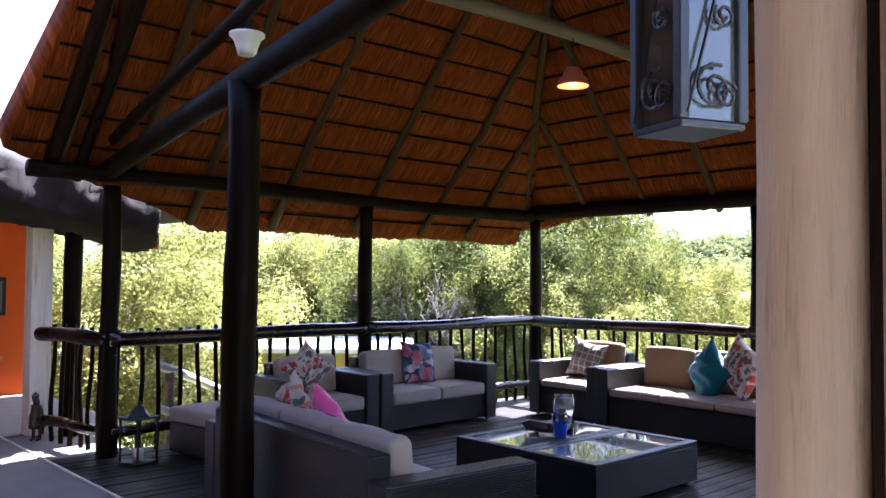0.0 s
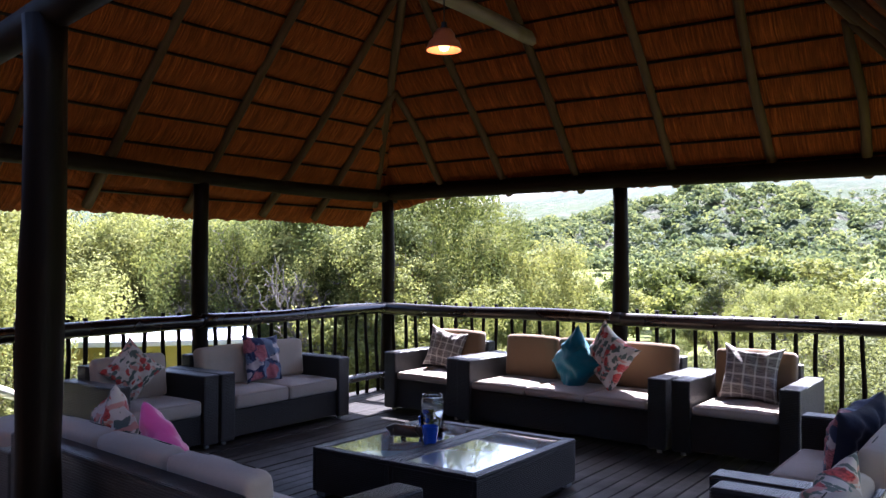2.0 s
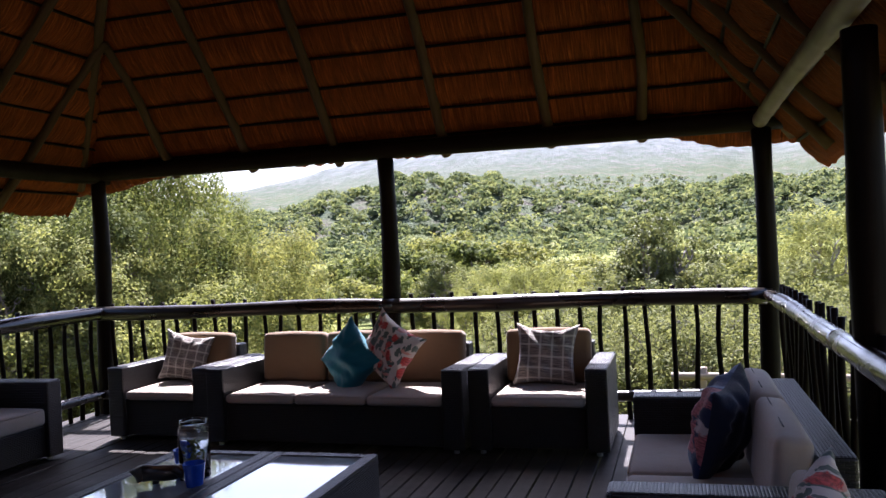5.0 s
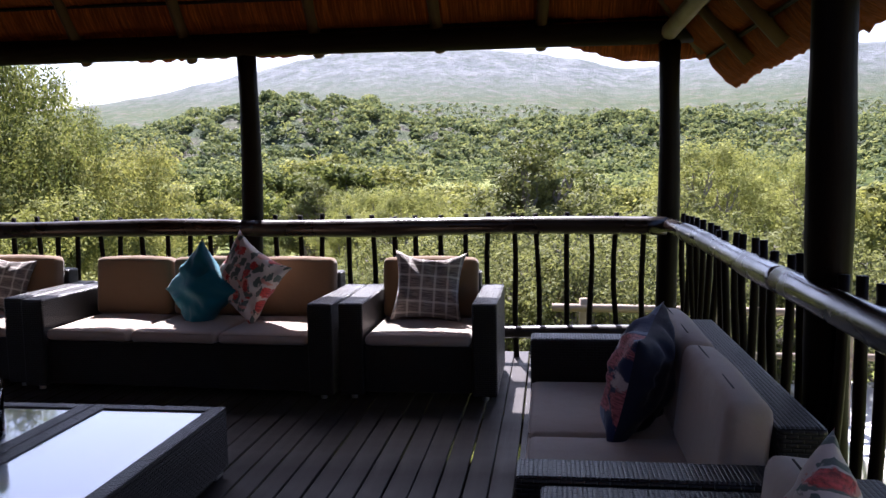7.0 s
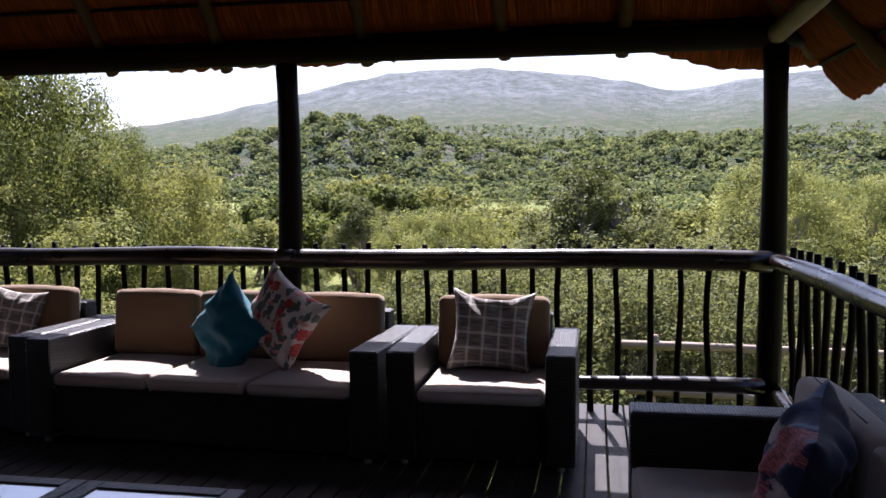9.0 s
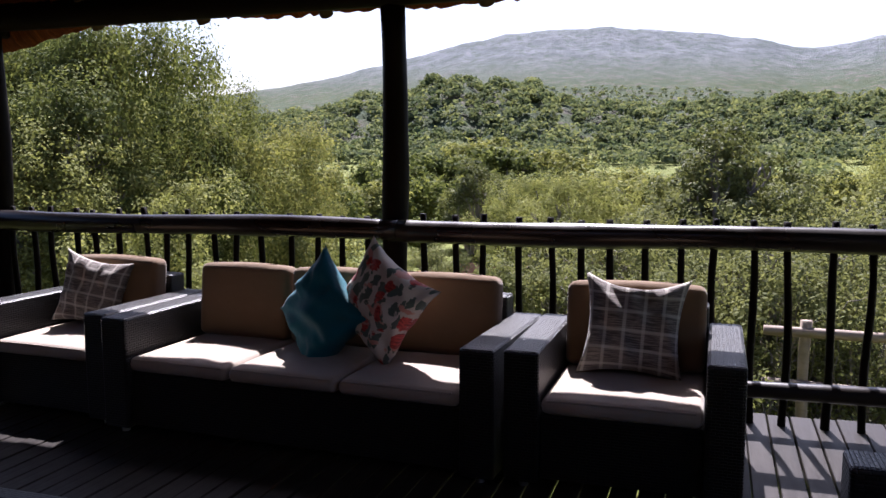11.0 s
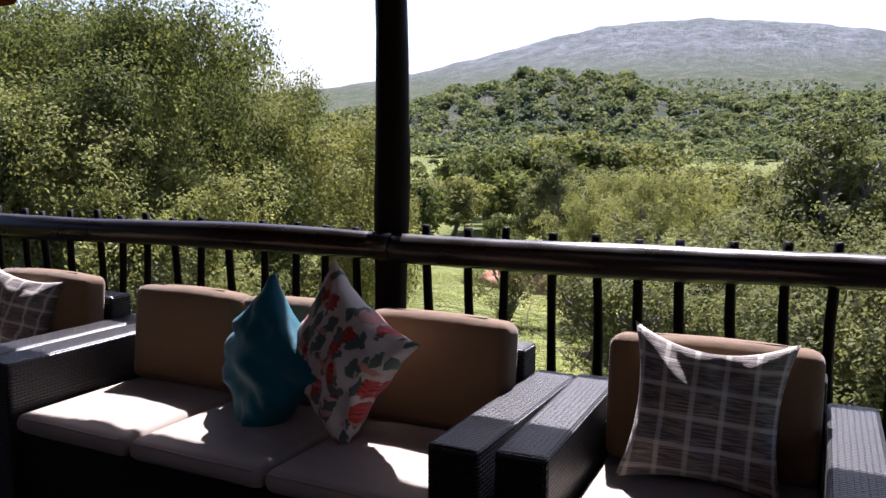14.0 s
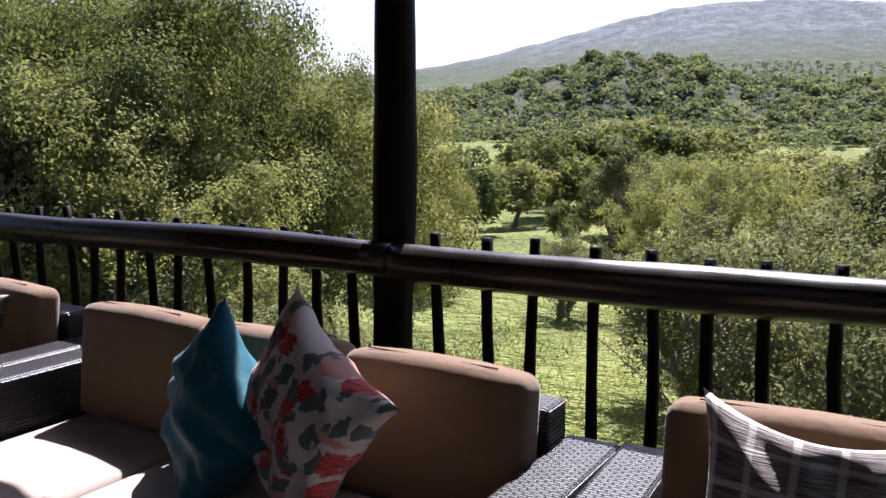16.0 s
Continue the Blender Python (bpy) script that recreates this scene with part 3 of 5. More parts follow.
def railing(name, a, b, step, seed, label, out, rad=0.07):
    a, b = Vector(a), Vector(b)
    L = (b - a).length
    d = (b - a) / L
    along = M_RAILX if abs(d.x) > abs(d.y) else M_RAILY
    g = thing(name, label, "railing", group="deck railings")
    rnd = random.Random(seed)
    n = max(1, round(L / S))
    for i in range(n):
        p, q = a.lerp(b, i / n), a.lerp(b, (i + 1) / n)
        part("top_rail", log(p + Vector((0, 0, 1.025)) - d * 0.03, q + Vector((0, 0, 1.025)) + d * 0.03, rad, rad * 0.94, seed + i, 0.006, 14, 22), along, g, smooth=True)
        part("bottom_rail", log(p + Vector((0, 0, 0.215)), q + Vector((0, 0, 0.215)), 0.045, 0.05, seed + i + 9, 0.012, 10, 14), along, g, smooth=True)
    if not PICKETS:
        for k in range(7):
            PICKETS.append(part("picket", log((0, 0, -0.12), (0, 0, 1.115), 0.023, 0.02, 70 + k, 0.012, 8, 8), M_POST, g, smooth=True))
        fresh = list(PICKETS)
    else:
        fresh = []
    t = step * 0.6
    while t < L - 0.04:
        c = a + d * (t + rnd.uniform(-0.012, 0.012)) + Vector(out)
        m = pose(c.x, c.y, rnd.uniform(-0.02, 0.012), rnd.uniform(-0.6, 0.6), rnd.uniform(-0.6, 0.6), rnd.uniform(0, 360))
        if fresh:
            fresh.pop().matrix_basis = m
        else:
            again(rnd.choice(PICKETS), g, m)
        t += step * rnd.uniform(0.93, 1.07)
    return g


railing("railing", (0.0, -0.06, 0), (6.3, -0.06, 0), 0.19, 11, "dark varnished log railing along the deck's open edge", (0, 0.09, 0))
railing("railing", (0.06, 0.0, 0), (0.06, -5.6, 0), 0.19, 12, "dark log railing with thin pole pickets", (-0.09, 0, 0))
railing("railing", (6.36, -0.06, 0), (6.36, -6.1, 0), 0.19, 13, "shiny dark log railing with crooked pickets", (0.075, 0, 0), 0.056)
railing("railing", (0.0, -5.62, 0), (-1.1, -5.82, 0), 0.17, 14, "short dark log railing beside the paved landing", (0.0, 0.09, 0))


# ---- woven seats ----
def puffy(x0, x1, y0, y1, z0, z1, r=0.035, seed=0):
    """a seat cushion: rounded box with a soft crown"""
    bm = block(x0, x1, y0, y1, z0, z1, r, 3)
    bmesh.ops.subdivide_edges(bm, edges=[e for e in bm.edges if e.calc_length() > 0.2], cuts=3, use_grid_fill=True)
    cx, cy, sx, sy = (x0 + x1) / 2, (y0 + y1) / 2, (x1 - x0) / 2, (y1 - y0) / 2
    for v in bm.verts:
        a, b = (v.co.x - cx) / sx, (v.co.y - cy) / sy
        top = 1 if v.co.z > (z0 + z1) / 2 else 0.15
        v.co.z += top * 0.018 * (1 - a * a) * (1 - b * b) + 0.003 * math.sin(9 * a + seed) * math.sin(7 * b)
    bm.normal_update()
    box_uv(bm)
    return bm


def seat_unit(name, label, category, m, inner, seats, depth, group, arm=0.16, back_material=None, shelf=0.29, plump=0.37):
    g = thing(name, label, category, m, group)
    w = inner / 2
    part("base", block(-w, w, -depth + 0.03, 0, 0.05, shelf, 0.01), M_WICKER, g)
    part("armrest", block(-w - arm, -w - 0.002, -depth, 0, 0.035, 0.63, 0.014), M_WICKER, g)
    part("armrest", block(w + 0.002, w + arm, -depth, 0, 0.035, 0.63, 0.014), M_WICKER, g)
    part("backrest", block(-w, w, -0.14, -0.004, 0.29, 0.735, 0.014), M_WICKER, g)
    s = inner / seats
    for i in range(seats):
        x0 = -w + i * s + 0.004
        sc = part("seat_cushion", puffy(x0, x0 + s - 0.008, -depth + 0.005, -0.165, shelf + 0.002, 0.425, 0.035, i), M_CUSHION, g, smooth=True)
        seam = log((x0 + 0.03, -depth + 0.012, 0.415), (x0 + s - 0.038, -depth + 0.012, 0.415), 0.005, 0.005, i, 0.001, 5, 6)
        part("piping", seam, M_CUSHION, sc)
        bm = puffy(x0 + 0.006, x0 + s - 0.014, -0.07, 0.07, 0, plump, 0.04, i + 3)
        bm.transform(pose(0, -0.245, 0.425, -6))
        bc = part("back_cushion", bm, back_material or M_CUSHION, g, smooth=True)
        zipper = block(x0 + s * 0.12, x0 + s * 0.82, -0.028, -0.022, plump - 0.002, plump + 0.001, 0.001, 1)
        zipper.transform(pose(0, -0.245, 0.437, -6))
        part("zip", zipper, M_POST, bc)
    for x in (-w - arm / 2, w + arm / 2):
        for y in (-depth + 0.07, -0.07):
            part("foot", lathe([(0, 0), (0.022, 0), (0.022, 0.037), (0, 0.037)], 12, at=(x, y, 0)), M_STEEL, g)
    return g


SEATS = "woven lounge seats"
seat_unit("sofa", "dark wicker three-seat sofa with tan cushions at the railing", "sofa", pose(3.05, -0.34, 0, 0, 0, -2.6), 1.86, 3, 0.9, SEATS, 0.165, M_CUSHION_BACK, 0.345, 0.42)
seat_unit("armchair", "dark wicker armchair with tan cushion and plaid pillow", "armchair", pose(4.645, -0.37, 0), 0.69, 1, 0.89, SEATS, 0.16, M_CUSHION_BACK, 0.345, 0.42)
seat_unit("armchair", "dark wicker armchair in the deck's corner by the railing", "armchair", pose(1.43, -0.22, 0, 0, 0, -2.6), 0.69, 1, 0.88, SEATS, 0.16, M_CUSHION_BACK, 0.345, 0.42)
seat_unit("loveseat", "dark wicker two-seat sofa with grey cushions at the railing", "sofa", pose(6.25, -3.125, 0, 0, 0, -90), 1.67, 2, 0.87, SEATS)
seat_unit("armchair", "dark wicker armchair with grey cushion and floral pillow", "armchair", pose(6.25, -4.7, 0, 0, 0, -90), 0.75, 1, 0.8, SEATS)
seat_unit("loveseat", "dark wicker two-seat sofa with taupe cushions and navy pillow", "sofa", pose(0.1, -2.44, 0, 0, 0, 90), 1.32, 2, 0.78, SEATS)
seat_unit("armchair", "dark wicker armchair holding a cream floral pillow", "armchair", pose(0.1, -3.79, 0, 0, 0, 90), 0.69, 1, 0.78, SEATS)
seat_unit("sofa", "dark wicker three-seat sofa with its back to the paving", "sofa", pose(3.27, -5.9, 0, 0, 0, 174.5), 1.86, 3, 0.94, SEATS, 0.165)


def ottoman():
    g = thing("ottoman", "dark wicker footstool with a thick pale cushion", "ottoman", pose(0.55, -4.8, 0, 0, 0, 8))
    part("base", block(-0.36, 0.36, -0.3, 0.3, 0.03, 0.29, 0.01), M_WICKER, g)
    part("seat_cushion", puffy(-0.37, 0.37, -0.31, 0.31, 0.292, 0.42, 0.035, 2), M_CUSHION, g, smooth=True)
    for x in (-0.31, 0.31):
        for y in (-0.25, 0.25):
            part("foot", lathe([(0, 0), (0.022, 0), (0.022, 0.03), (0, 0.03)], 12, at=(x, y, 0)), M_STEEL, g)


ottoman()


def coffee_table(x0, x1, y0, y1):
    g = thing("coffee_table", "low dark wicker table with a frosted glass top", "table", pose((x0 + x1) / 2, (y0 + y1) / 2, 0), "coffee tables pushed together")
    w, d, h, b = (x1 - x0) / 2 - 0.003, (y1 - y0) / 2, 0.335, 0.075
    part("side_panel", block(-w, -w + 0.03, -d, d, 0.035, h - 0.03, 0.006), M_WICKER, g)
    part("side_panel", block(w - 0.03, w, -d, d, 0.035, h - 0.03, 0.006), M_WICKER, g)
    part("side_panel", block(-w + 0.031, w - 0.031, -d, -d + 0.03, 0.035, h - 0.03, 0.006), M_WICKER, g)
    part("side_panel", block(-w + 0.031, w - 0.031, d - 0.03, d, 0.035, h - 0.03, 0.006), M_WICKER, g)
    part("top_frame", block(-w, -w + b, -d, d, h - 0.03, h, 0.007), M_WICKER, g)
    part("top_frame", block(w - b, w, -d, d, h - 0.03, h, 0.007), M_WICKER, g)
    part("top_frame", block(-w + b, w - b, -d, -d + b, h - 0.03, h, 0.007), M_WICKER, g)
    part("top_frame", block(-w + b, w - b, d - b, d, h - 0.03, h, 0.007), M_WICKER, g)
    part("glass_top", block(-w + b - 0.004, w - b + 0.004, -d + b - 0.004, d - b + 0.004, h - 0.024, h - 0.008, 0.002, 1), M_TABLEGLASS, g, "grey green frosted glass pane")
    for x in (-w + 0.06, w - 0.06):
        for y in (-d + 0.06, d - 0.06):
            part("foot", block(x - 0.04, x + 0.04, y - 0.04, y + 0.04, 0, 0.036, 0.004, 1), M_STEEL, g)


coffee_table(2.56, 3.24, -3.85, -2.56)
coffee_table(3.24, 3.92, -3.85, -2.56)


# ---- pillows ----
def pillow(label, material, m, size=0.48, thick=0.17, seed=1, sag=0.0, back=None):
    bm = bmesh.new()
    n = 30
    rnd = random.Random(seed)
    ph = [rnd.uniform(0, 6.28) for _ in range(6)]
    uv = bm.loops.layers.uv.verify()
    grids = []
    for side in (1, -1):
        rows = []
        for i in range(n + 1):
            row = []
            for j in range(n + 1):
                u, v = -1 + 2 * i / n, -1 + 2 * j / n
                pinch = 1 - 0.17 * (1 - v * v) * abs(u) ** 3
                pinch2 = 1 - 0.17 * (1 - u * u) * abs(v) ** 3
                fat = ((1 - u * u) * (1 - v * v)) ** 0.42
                wr = 0.012 * math.sin(5 * u + 4 * v + ph[0]) * math.sin(4 * v - 3 * u + ph[1]) + 0.006 * math.sin(13 * u + ph[2] + 6 * v)
                rr = min(1.0, math.hypot(u, v))
                wr += 0.011 * rr * rr * math.sin(9 * math.atan2(v, u) + 2.5 * rr + ph[5]) + 0.006 * math.sin(17 * math.atan2(v, u) + ph[2]) * rr
                y = side * (fat * thick / 2 * (1 + 0.15 * math.sin(2.2 * u + ph[3]))) + wr * fat * 1.3 + 0.015 * math.sin(2 * u + ph[4]) * v
                row.append(bm.verts.new((u * size / 2 * pinch, y, v * size / 2 * pinch2 - sag * (1 - u * u) * max(0, v) ** 2)))
            rows.append(row)
        grids.append(rows)
    for s, rows in enumerate(grids):
        for i in range(n):
            for j in range(n):
                q = [rows[i][j], rows[i + 1][j], rows[i + 1][j + 1], rows[i][j + 1]]
                ij = [(i, j), (i + 1, j), (i + 1, j + 1), (i, j + 1)]
                if s:
                    q, ij = q[::-1], ij[::-1]
                f = bm.faces.new(q)
                f.material_index = 1 if back and not s else 0
                for l, (a, b) in zip(f.loops, ij):
                    l[uv].uv = (a / n + seed * 0.37, b / n)
    bmesh.ops.remove_doubles(bm, verts=bm.verts, dist=0.0004)
    bmesh.ops.recalc_face_normals(bm, faces=bm.faces)
    o = part("throw_pillow", bm, material, smooth=True)
    if back:
        o.data.materials.append(back)
    o.matrix_basis = m
    return tagged(o, label, "pillow", "throw pillows")


pillow("teal velvet throw pillow leaning on the sofa back", M_TEAL, pose(3.04, -0.82, 0.645, -14, -46, -12), 0.52, 0.2, 1)
pillow("cream throw pillow with red flowers standing on its corner", M_FLORAL, pose(3.39, -0.85, 0.73, -13, 31, -18), 0.5, 0.2, 2)
pillow("grey plaid throw pillow leaning in an armchair", M_PLAID, pose(4.65, -0.76, 0.665, -16, 4, 4), 0.5, 0.2, 3, 0.03)
pillow("grey plaid throw pillow in the corner armchair", M_PLAID, pose(1.36, -0.6, 0.65, -16, 10, 8), 0.46, 0.16, 4, 0.01)
pillow("navy throw pillow with pink protea print", M_NAVY, pose(0.46, -2.42, 0.655, -14, 4, 92), 0.48, 0.16, 5)
pillow("navy throw pillow with pink protea print", M_NAVY, pose(5.83, -3.06, 0.65, -12, 8, -112), 0.48, 0.2, 6, 0.0, M_NAVY_PLAIN)
pillow("cream throw pillow with red flowers in an armchair", M_FLORAL, pose(0.44, -3.84, 0.69, -12, 45, 70), 0.41, 0.15, 7)
pillow("cream throw pillow with red flowers on the sofa back", M_FLORAL, pose(2.81, -5.5, 0.71, -12, 22, 158), 0.46, 0.16, 8)
pillow("bright pink velvet throw pillow on the sofa", M_PINK, pose(3.24, -5.47, 0.61, -22, -30, 168), 0.53, 0.18, 9)
pillow("cream throw pillow with red flowers in an armchair", M_FLORAL, pose(6.0, -4.68, 0.64, -14, 14, -96), 0.46, 0.16, 10)


# ---- trees, shrubs, grass ----
def branches(rng, height, spread, depth=3, r=0.12, lean=0.25):
    """the poles of a trunk with limbs, and the tips that carry leaves"""
    segs, tips = [], []

    def grow(p, d, length, rad, level):
        q = p + d * length
        segs.append((p, q, rad, rad * 0.68))
        if level == 0:
            tips.append(q)
            return
        for _ in range(2 + (rng.random() < 0.55)):
            nd = (d + Vector((rng.normal(0, 1), rng.normal(0, 1), rng.normal(0.15, 0.5))) * spread).normalized()
            grow(q, nd, length * rng.uniform(0.55, 0.85), rad * 0.62, level - 1)

    stems = 1 + int(rng.random() * 2.4)
    for _ in range(stems):
        d = Vector((rng.normal(0, lean), rng.normal(0, lean), 1)).normalized()
        grow(Vector((rng.normal(0, 0.15), rng.normal(0, 0.15), -0.3)), d, height * 0.34, r, depth)
    return segs, tips


def trunk_mesh(segs, seed):
    bm = bmesh.new()
    for i, (a, b, r0, r1) in enumerate(segs):
        log(a, b, r0, r1, seed + i, 0.02, 6, 3, bm)
    me = bpy.data.meshes.new("trunk")
    bm.to_mesh(me)
    bm.free()
    me.materials.append(M_BARK)
    return me


def tree_kind(seed, radius, height, count, size, material, droop=0.3, bare=0.0, depth=4, low=0.3):
    """a trunk and a crown of many small leaves, 1:1 in metres, standing at the origin"""
    rng = np.random.RandomState(seed)
    segs, tips = branches(rng, height, 0.75, depth, 0.035 * height)
    top = max(max(p[1].z for p in segs), 0.1)
    wide = max(max(abs(t.x), abs(t.y)) for t in tips)
    kz, kx = height * 0.9 / top, radius * 0.85 / wide
    f = lambda p: Vector((p.x * kx, p.y * kx, p.z * kz))
    segs = [(f(a), f(b), r0, r1) for a, b, r0, r1 in segs]
    t = np.array([tuple(f(p)) for p in tips])
    lobes = max(14, int((34 + 8 * max(0, radius - 2.2)) * (1 - 0.4 * bare)))
    way = rng.normal(size=(lobes * 2, 3))
    way /= np.linalg.norm(way, axis=1)[:, None]
    shell = way * (rng.uniform(0.35, 0.95, len(way)) ** 0.6)[:, None] * np.array((radius, radius, height * (1 - low) / 2)) + np.array((0, 0, height * (1 + low) / 2))
    twigs = t[rng.permutation(len(t))[:lobes]]
    hubs = np.concatenate((twigs, shell))
    hubs = hubs[hubs[:, 2] > height * low * 0.7]
    if bare:
        hubs = hubs[rng.uniform(size=len(hubs)) > bare]
    reach = radius * rng.uniform(0.13, 0.3, len(hubs))
    tufts = 16
    spot = rng.normal(size=(len(hubs), tufts, 3))
    spot[:, :, 2] += 0.25
    spot /= np.linalg.norm(spot, axis=2)[:, :, None]
    tuft = hubs[:, None, :] + spot * reach[:, None, None] * rng.uniform(0.5, 1.1, (len(hubs), tufts, 1)) * np.array((1, 1, 0.75))
    share = np.repeat(reach ** 2, tufts)
    pick = rng.choice(len(hubs) * tufts, count, p=share / share.sum())
    wide = np.repeat(reach, tufts)[pick][:, None]
    off = np.clip(rng.normal(size=(count, 3)), -1.9, 1.9) * wide * np.array((0.165, 0.165, 0.14 + 0.12 * droop))
    off[:, 2] -= droop * np.abs(rng.normal(size=count)) * wide[:, 0] * 0.3
    facing = spot.reshape(-1, 3)[pick] * 0.8 + np.array((0, 0, 0.45)) + off / wide * 1.2
    crown = leaves("crown", tuft.reshape(-1, 3)[pick] + off, size, rng, material, 1.9, droop, facing)
    return trunk_mesh(segs, seed), crown


def thicket_kind(seed, radius, height, stems, count, size, material):
    """many thin crooked stems from one root, with sparse leaves towards their ends"""
    rng = np.random.RandomState(seed)
    segs, spots = [], []
    for _ in range(stems):
        p = Vector((rng.normal(0, radius * 0.25), rng.normal(0, radius * 0.25), -0.1))
        d = Vector((rng.normal(0, 0.28), rng.normal(0, 0.28), 1)).normalized()
        r = rng.uniform(0.012, 0.026)
        for k in range(4):
            q = p + d * height * rng.uniform(0.17, 0.3)
            segs.append((p, q, r, r * 0.78))
            if k:
                spots += [tuple(p.lerp(q, x)) for x in (0.3, 0.7, 1.0)]
                side = (d + Vector((rng.normal(), rng.normal(), 0.3)) * 0.7).normalized()
                end = q + side * height * rng.uniform(0.1, 0.22)
                segs.append((q, end, r * 0.6, r * 0.3))
                spots += [tuple(q.lerp(end, x)) for x in (0.5, 1.0)]
            d = (d + Vector((rng.normal(), rng.normal(), 0.1)) * 0.22).normalized()
            p, r = q, r * 0.75
    spots = np.array(spots)
    spots = spots[rng.uniform(size=len(spots)) < np.clip(spots[:, 2] / height, 0.1, 0.8)]
    pick = rng.randint(0, len(spots), count)
    off = rng.normal(0, radius * 0.085, (count, 3))
    crown = leaves("crown", spots[pick] + off, size, rng, material, 1.9, 0.2, off * 6 + np.array((0, 0, 0.4)))
    return trunk_mesh(segs, seed), crown


BIG = tree_kind(21, 3.2, 6.4, 190000, 0.034, M_LEAF_DARK, 0.9, depth=5, low=0.12)
BIG2 = tree_kind(22, 2.6, 5.2, 100000, 0.034, M_LEAF_OLIVE, 0.6, depth=5, low=0.12)
LIME = tree_kind(23, 1.9, 4.2, 50000, 0.027, M_LEAF_LIME, 0.2, 0.3, depth=5, low=0.15)
DENSE = tree_kind(24, 1.4, 4.0, 40000, 0.036, M_LEAF_DEEP, 0.2, depth=4, low=0.1)
SHRUB = tree_kind(25, 1.3, 2.2, 14000, 0.026, M_LEAF_GREY, 0.1, 0.4, depth=4, low=0.1)
MID = tree_kind(26, 2.4, 4.6, 9000, 0.12, M_LEAF_OLIVE, 0.2, depth=4, low=0.25)
MID2 = tree_kind(27, 2.2, 4.4, 9000, 0.12, M_LEAF_DARK, 0.2, depth=4, low=0.2)
BARE = tree_kind(28, 2.0, 4.2, 9000, 0.026, M_LEAF_LIME, 0.2, 0.5, depth=6, low=0.2)
THICKET = thicket_kind(29, 1.0, 2.3, 16, 4500, 0.026, M_LEAF_GREY)
EYE0 = (5.0, -4.0)


def plant(kind, bearing, dist, top, name, label, turn, sink=0.0, wide=1.0, height=1.0):
    """stand a tree at a bearing (degrees left of the deck's axis) and distance, with its top at a height"""
    b = radians(bearing)
    x, y = EYE0[0] - dist * math.sin(b), EYE0[1] + dist * math.cos(b)
    z = float(land(x, y))
    trunk, crown = kind
    tall = max(v.co.z for v in crown.vertices) if kind not in TALL else TALL[kind]
    TALL[kind] = tall
    s = (top - z) / tall
    g = thing(name, label, "tree" if name == "tree" else "shrub", pose(x, y, z, 0, 0, turn), "trees round the deck")
    g.scale = (s * wide, s * wide, s)
    for nm, me in (("trunk", trunk), ("crown", crown)):
        o = new(nm, me)
        o.parent = g
        if nm == "trunk" and name == "shrub":
            tagged(o, "many thin crooked brown stems", kind="stuff")
    return g


TALL = {}
for row in (
    (BIG, 43.5, 14.5, 4.1, 0, 0.95), (BIG, 48, 18, 4.7, 80, 1.0), (BIG2, 33.8, 16.5, 2.6, 30, 1.0), (BIG, 38.5, 18, 3.5, 150, 0.82),
    (BIG2, 52, 15, 3.2, 200, 1.0), (BIG, 58.5, 14.5, 3.0, 90, 0.9), (BIG2, 66, 17, 3.4, 250, 1.0), (BIG2, 74, 16, 2.9, 310, 1.0), (BIG2, 86, 13, 3.2, 20, 1.1), (BIG2, 29.5, 24, 1.2, 120, 0.8)):
    plant(row[0], row[1], row[2], row[3], "tree", "tall leafy bushveld tree with drooping green foliage", row[4], wide=row[5])
for row in ((47.5, 12.2, 2.25, 10), (53, 15.0, 2.5, 100), (59, 16, 2.6, 190), (69, 16, 2.5, 280), (44, 11.5, 1.9, 330), (64, 15.5, 2.8, 20), (8.5, 17, 1.15, 40), (-13.5, 19, 2.2, 60), (-18, 24, 1.9, 160), (13, 22, 1.0, 220), (80, 11, 2.1, 15)):
    plant(LIME, row[0], row[1], row[2], "tree", "thin yellow green thorn tree with bare grey twigs", row[3])
for row in ((56, 14.5, 2.7, 40), (50, 12.5, 2.4, 130), (63.5, 15, 2.8, 220)):
    plant(BARE, row[0], row[1], row[2], "tree", "half bare thorn tree with pale grey branches", row[3])
for row in ((-1.6, 16.5, 2.15, 0), (0.5, 17.5, 1.6, 120), (16, 30, 1.35, 40)):
    plant(DENSE, row[0], row[1], row[2], "tree", "dense dark green leafy tree beyond the railing", row[3])
rs = random.Random(31)
for row in ((-4, 9.5, 0.75), (-9, 10.5, 0.9), (-14, 11.5, 0.7), (2, 10, 0.55), (6, 11.5, 0.75), (11, 13, 0.55), (-20, 12, 0.9), (-26, 11, 0.7), (3.5, 14.5, 1.0), (-6.5, 14, 1.15), (-1.5, 12.5, 0.9), (-11, 15, 1.2), (20, 21, -0.6), (36, 9.5, 0.2), (42, 10.5, 0.4), (77, 9, 0.7)):
    plant(SHRUB, row[0], row[1], row[2], "shrub", "low olive green shrub with bare stems in grass", rs.uniform(0, 360))
for row in ((-3, 9.2, 0.6), (-6.5, 10, 0.75), (-10, 9.4, 0.5), (-0.5, 11, 0.7), (3.5, 9.8, 0.3), (8, 11.2, 0.4), (-13, 12, 0.7), (-16.5, 10, 0.4), (-21, 11.5, 0.6), (25, 9.5, -0.2), (31, 8.6, 0.0)):
    plant(THICKET, row[0], row[1], row[2], "shrub", "thin-stemmed half bare brown thicket in the grass", rs.uniform(0, 360))
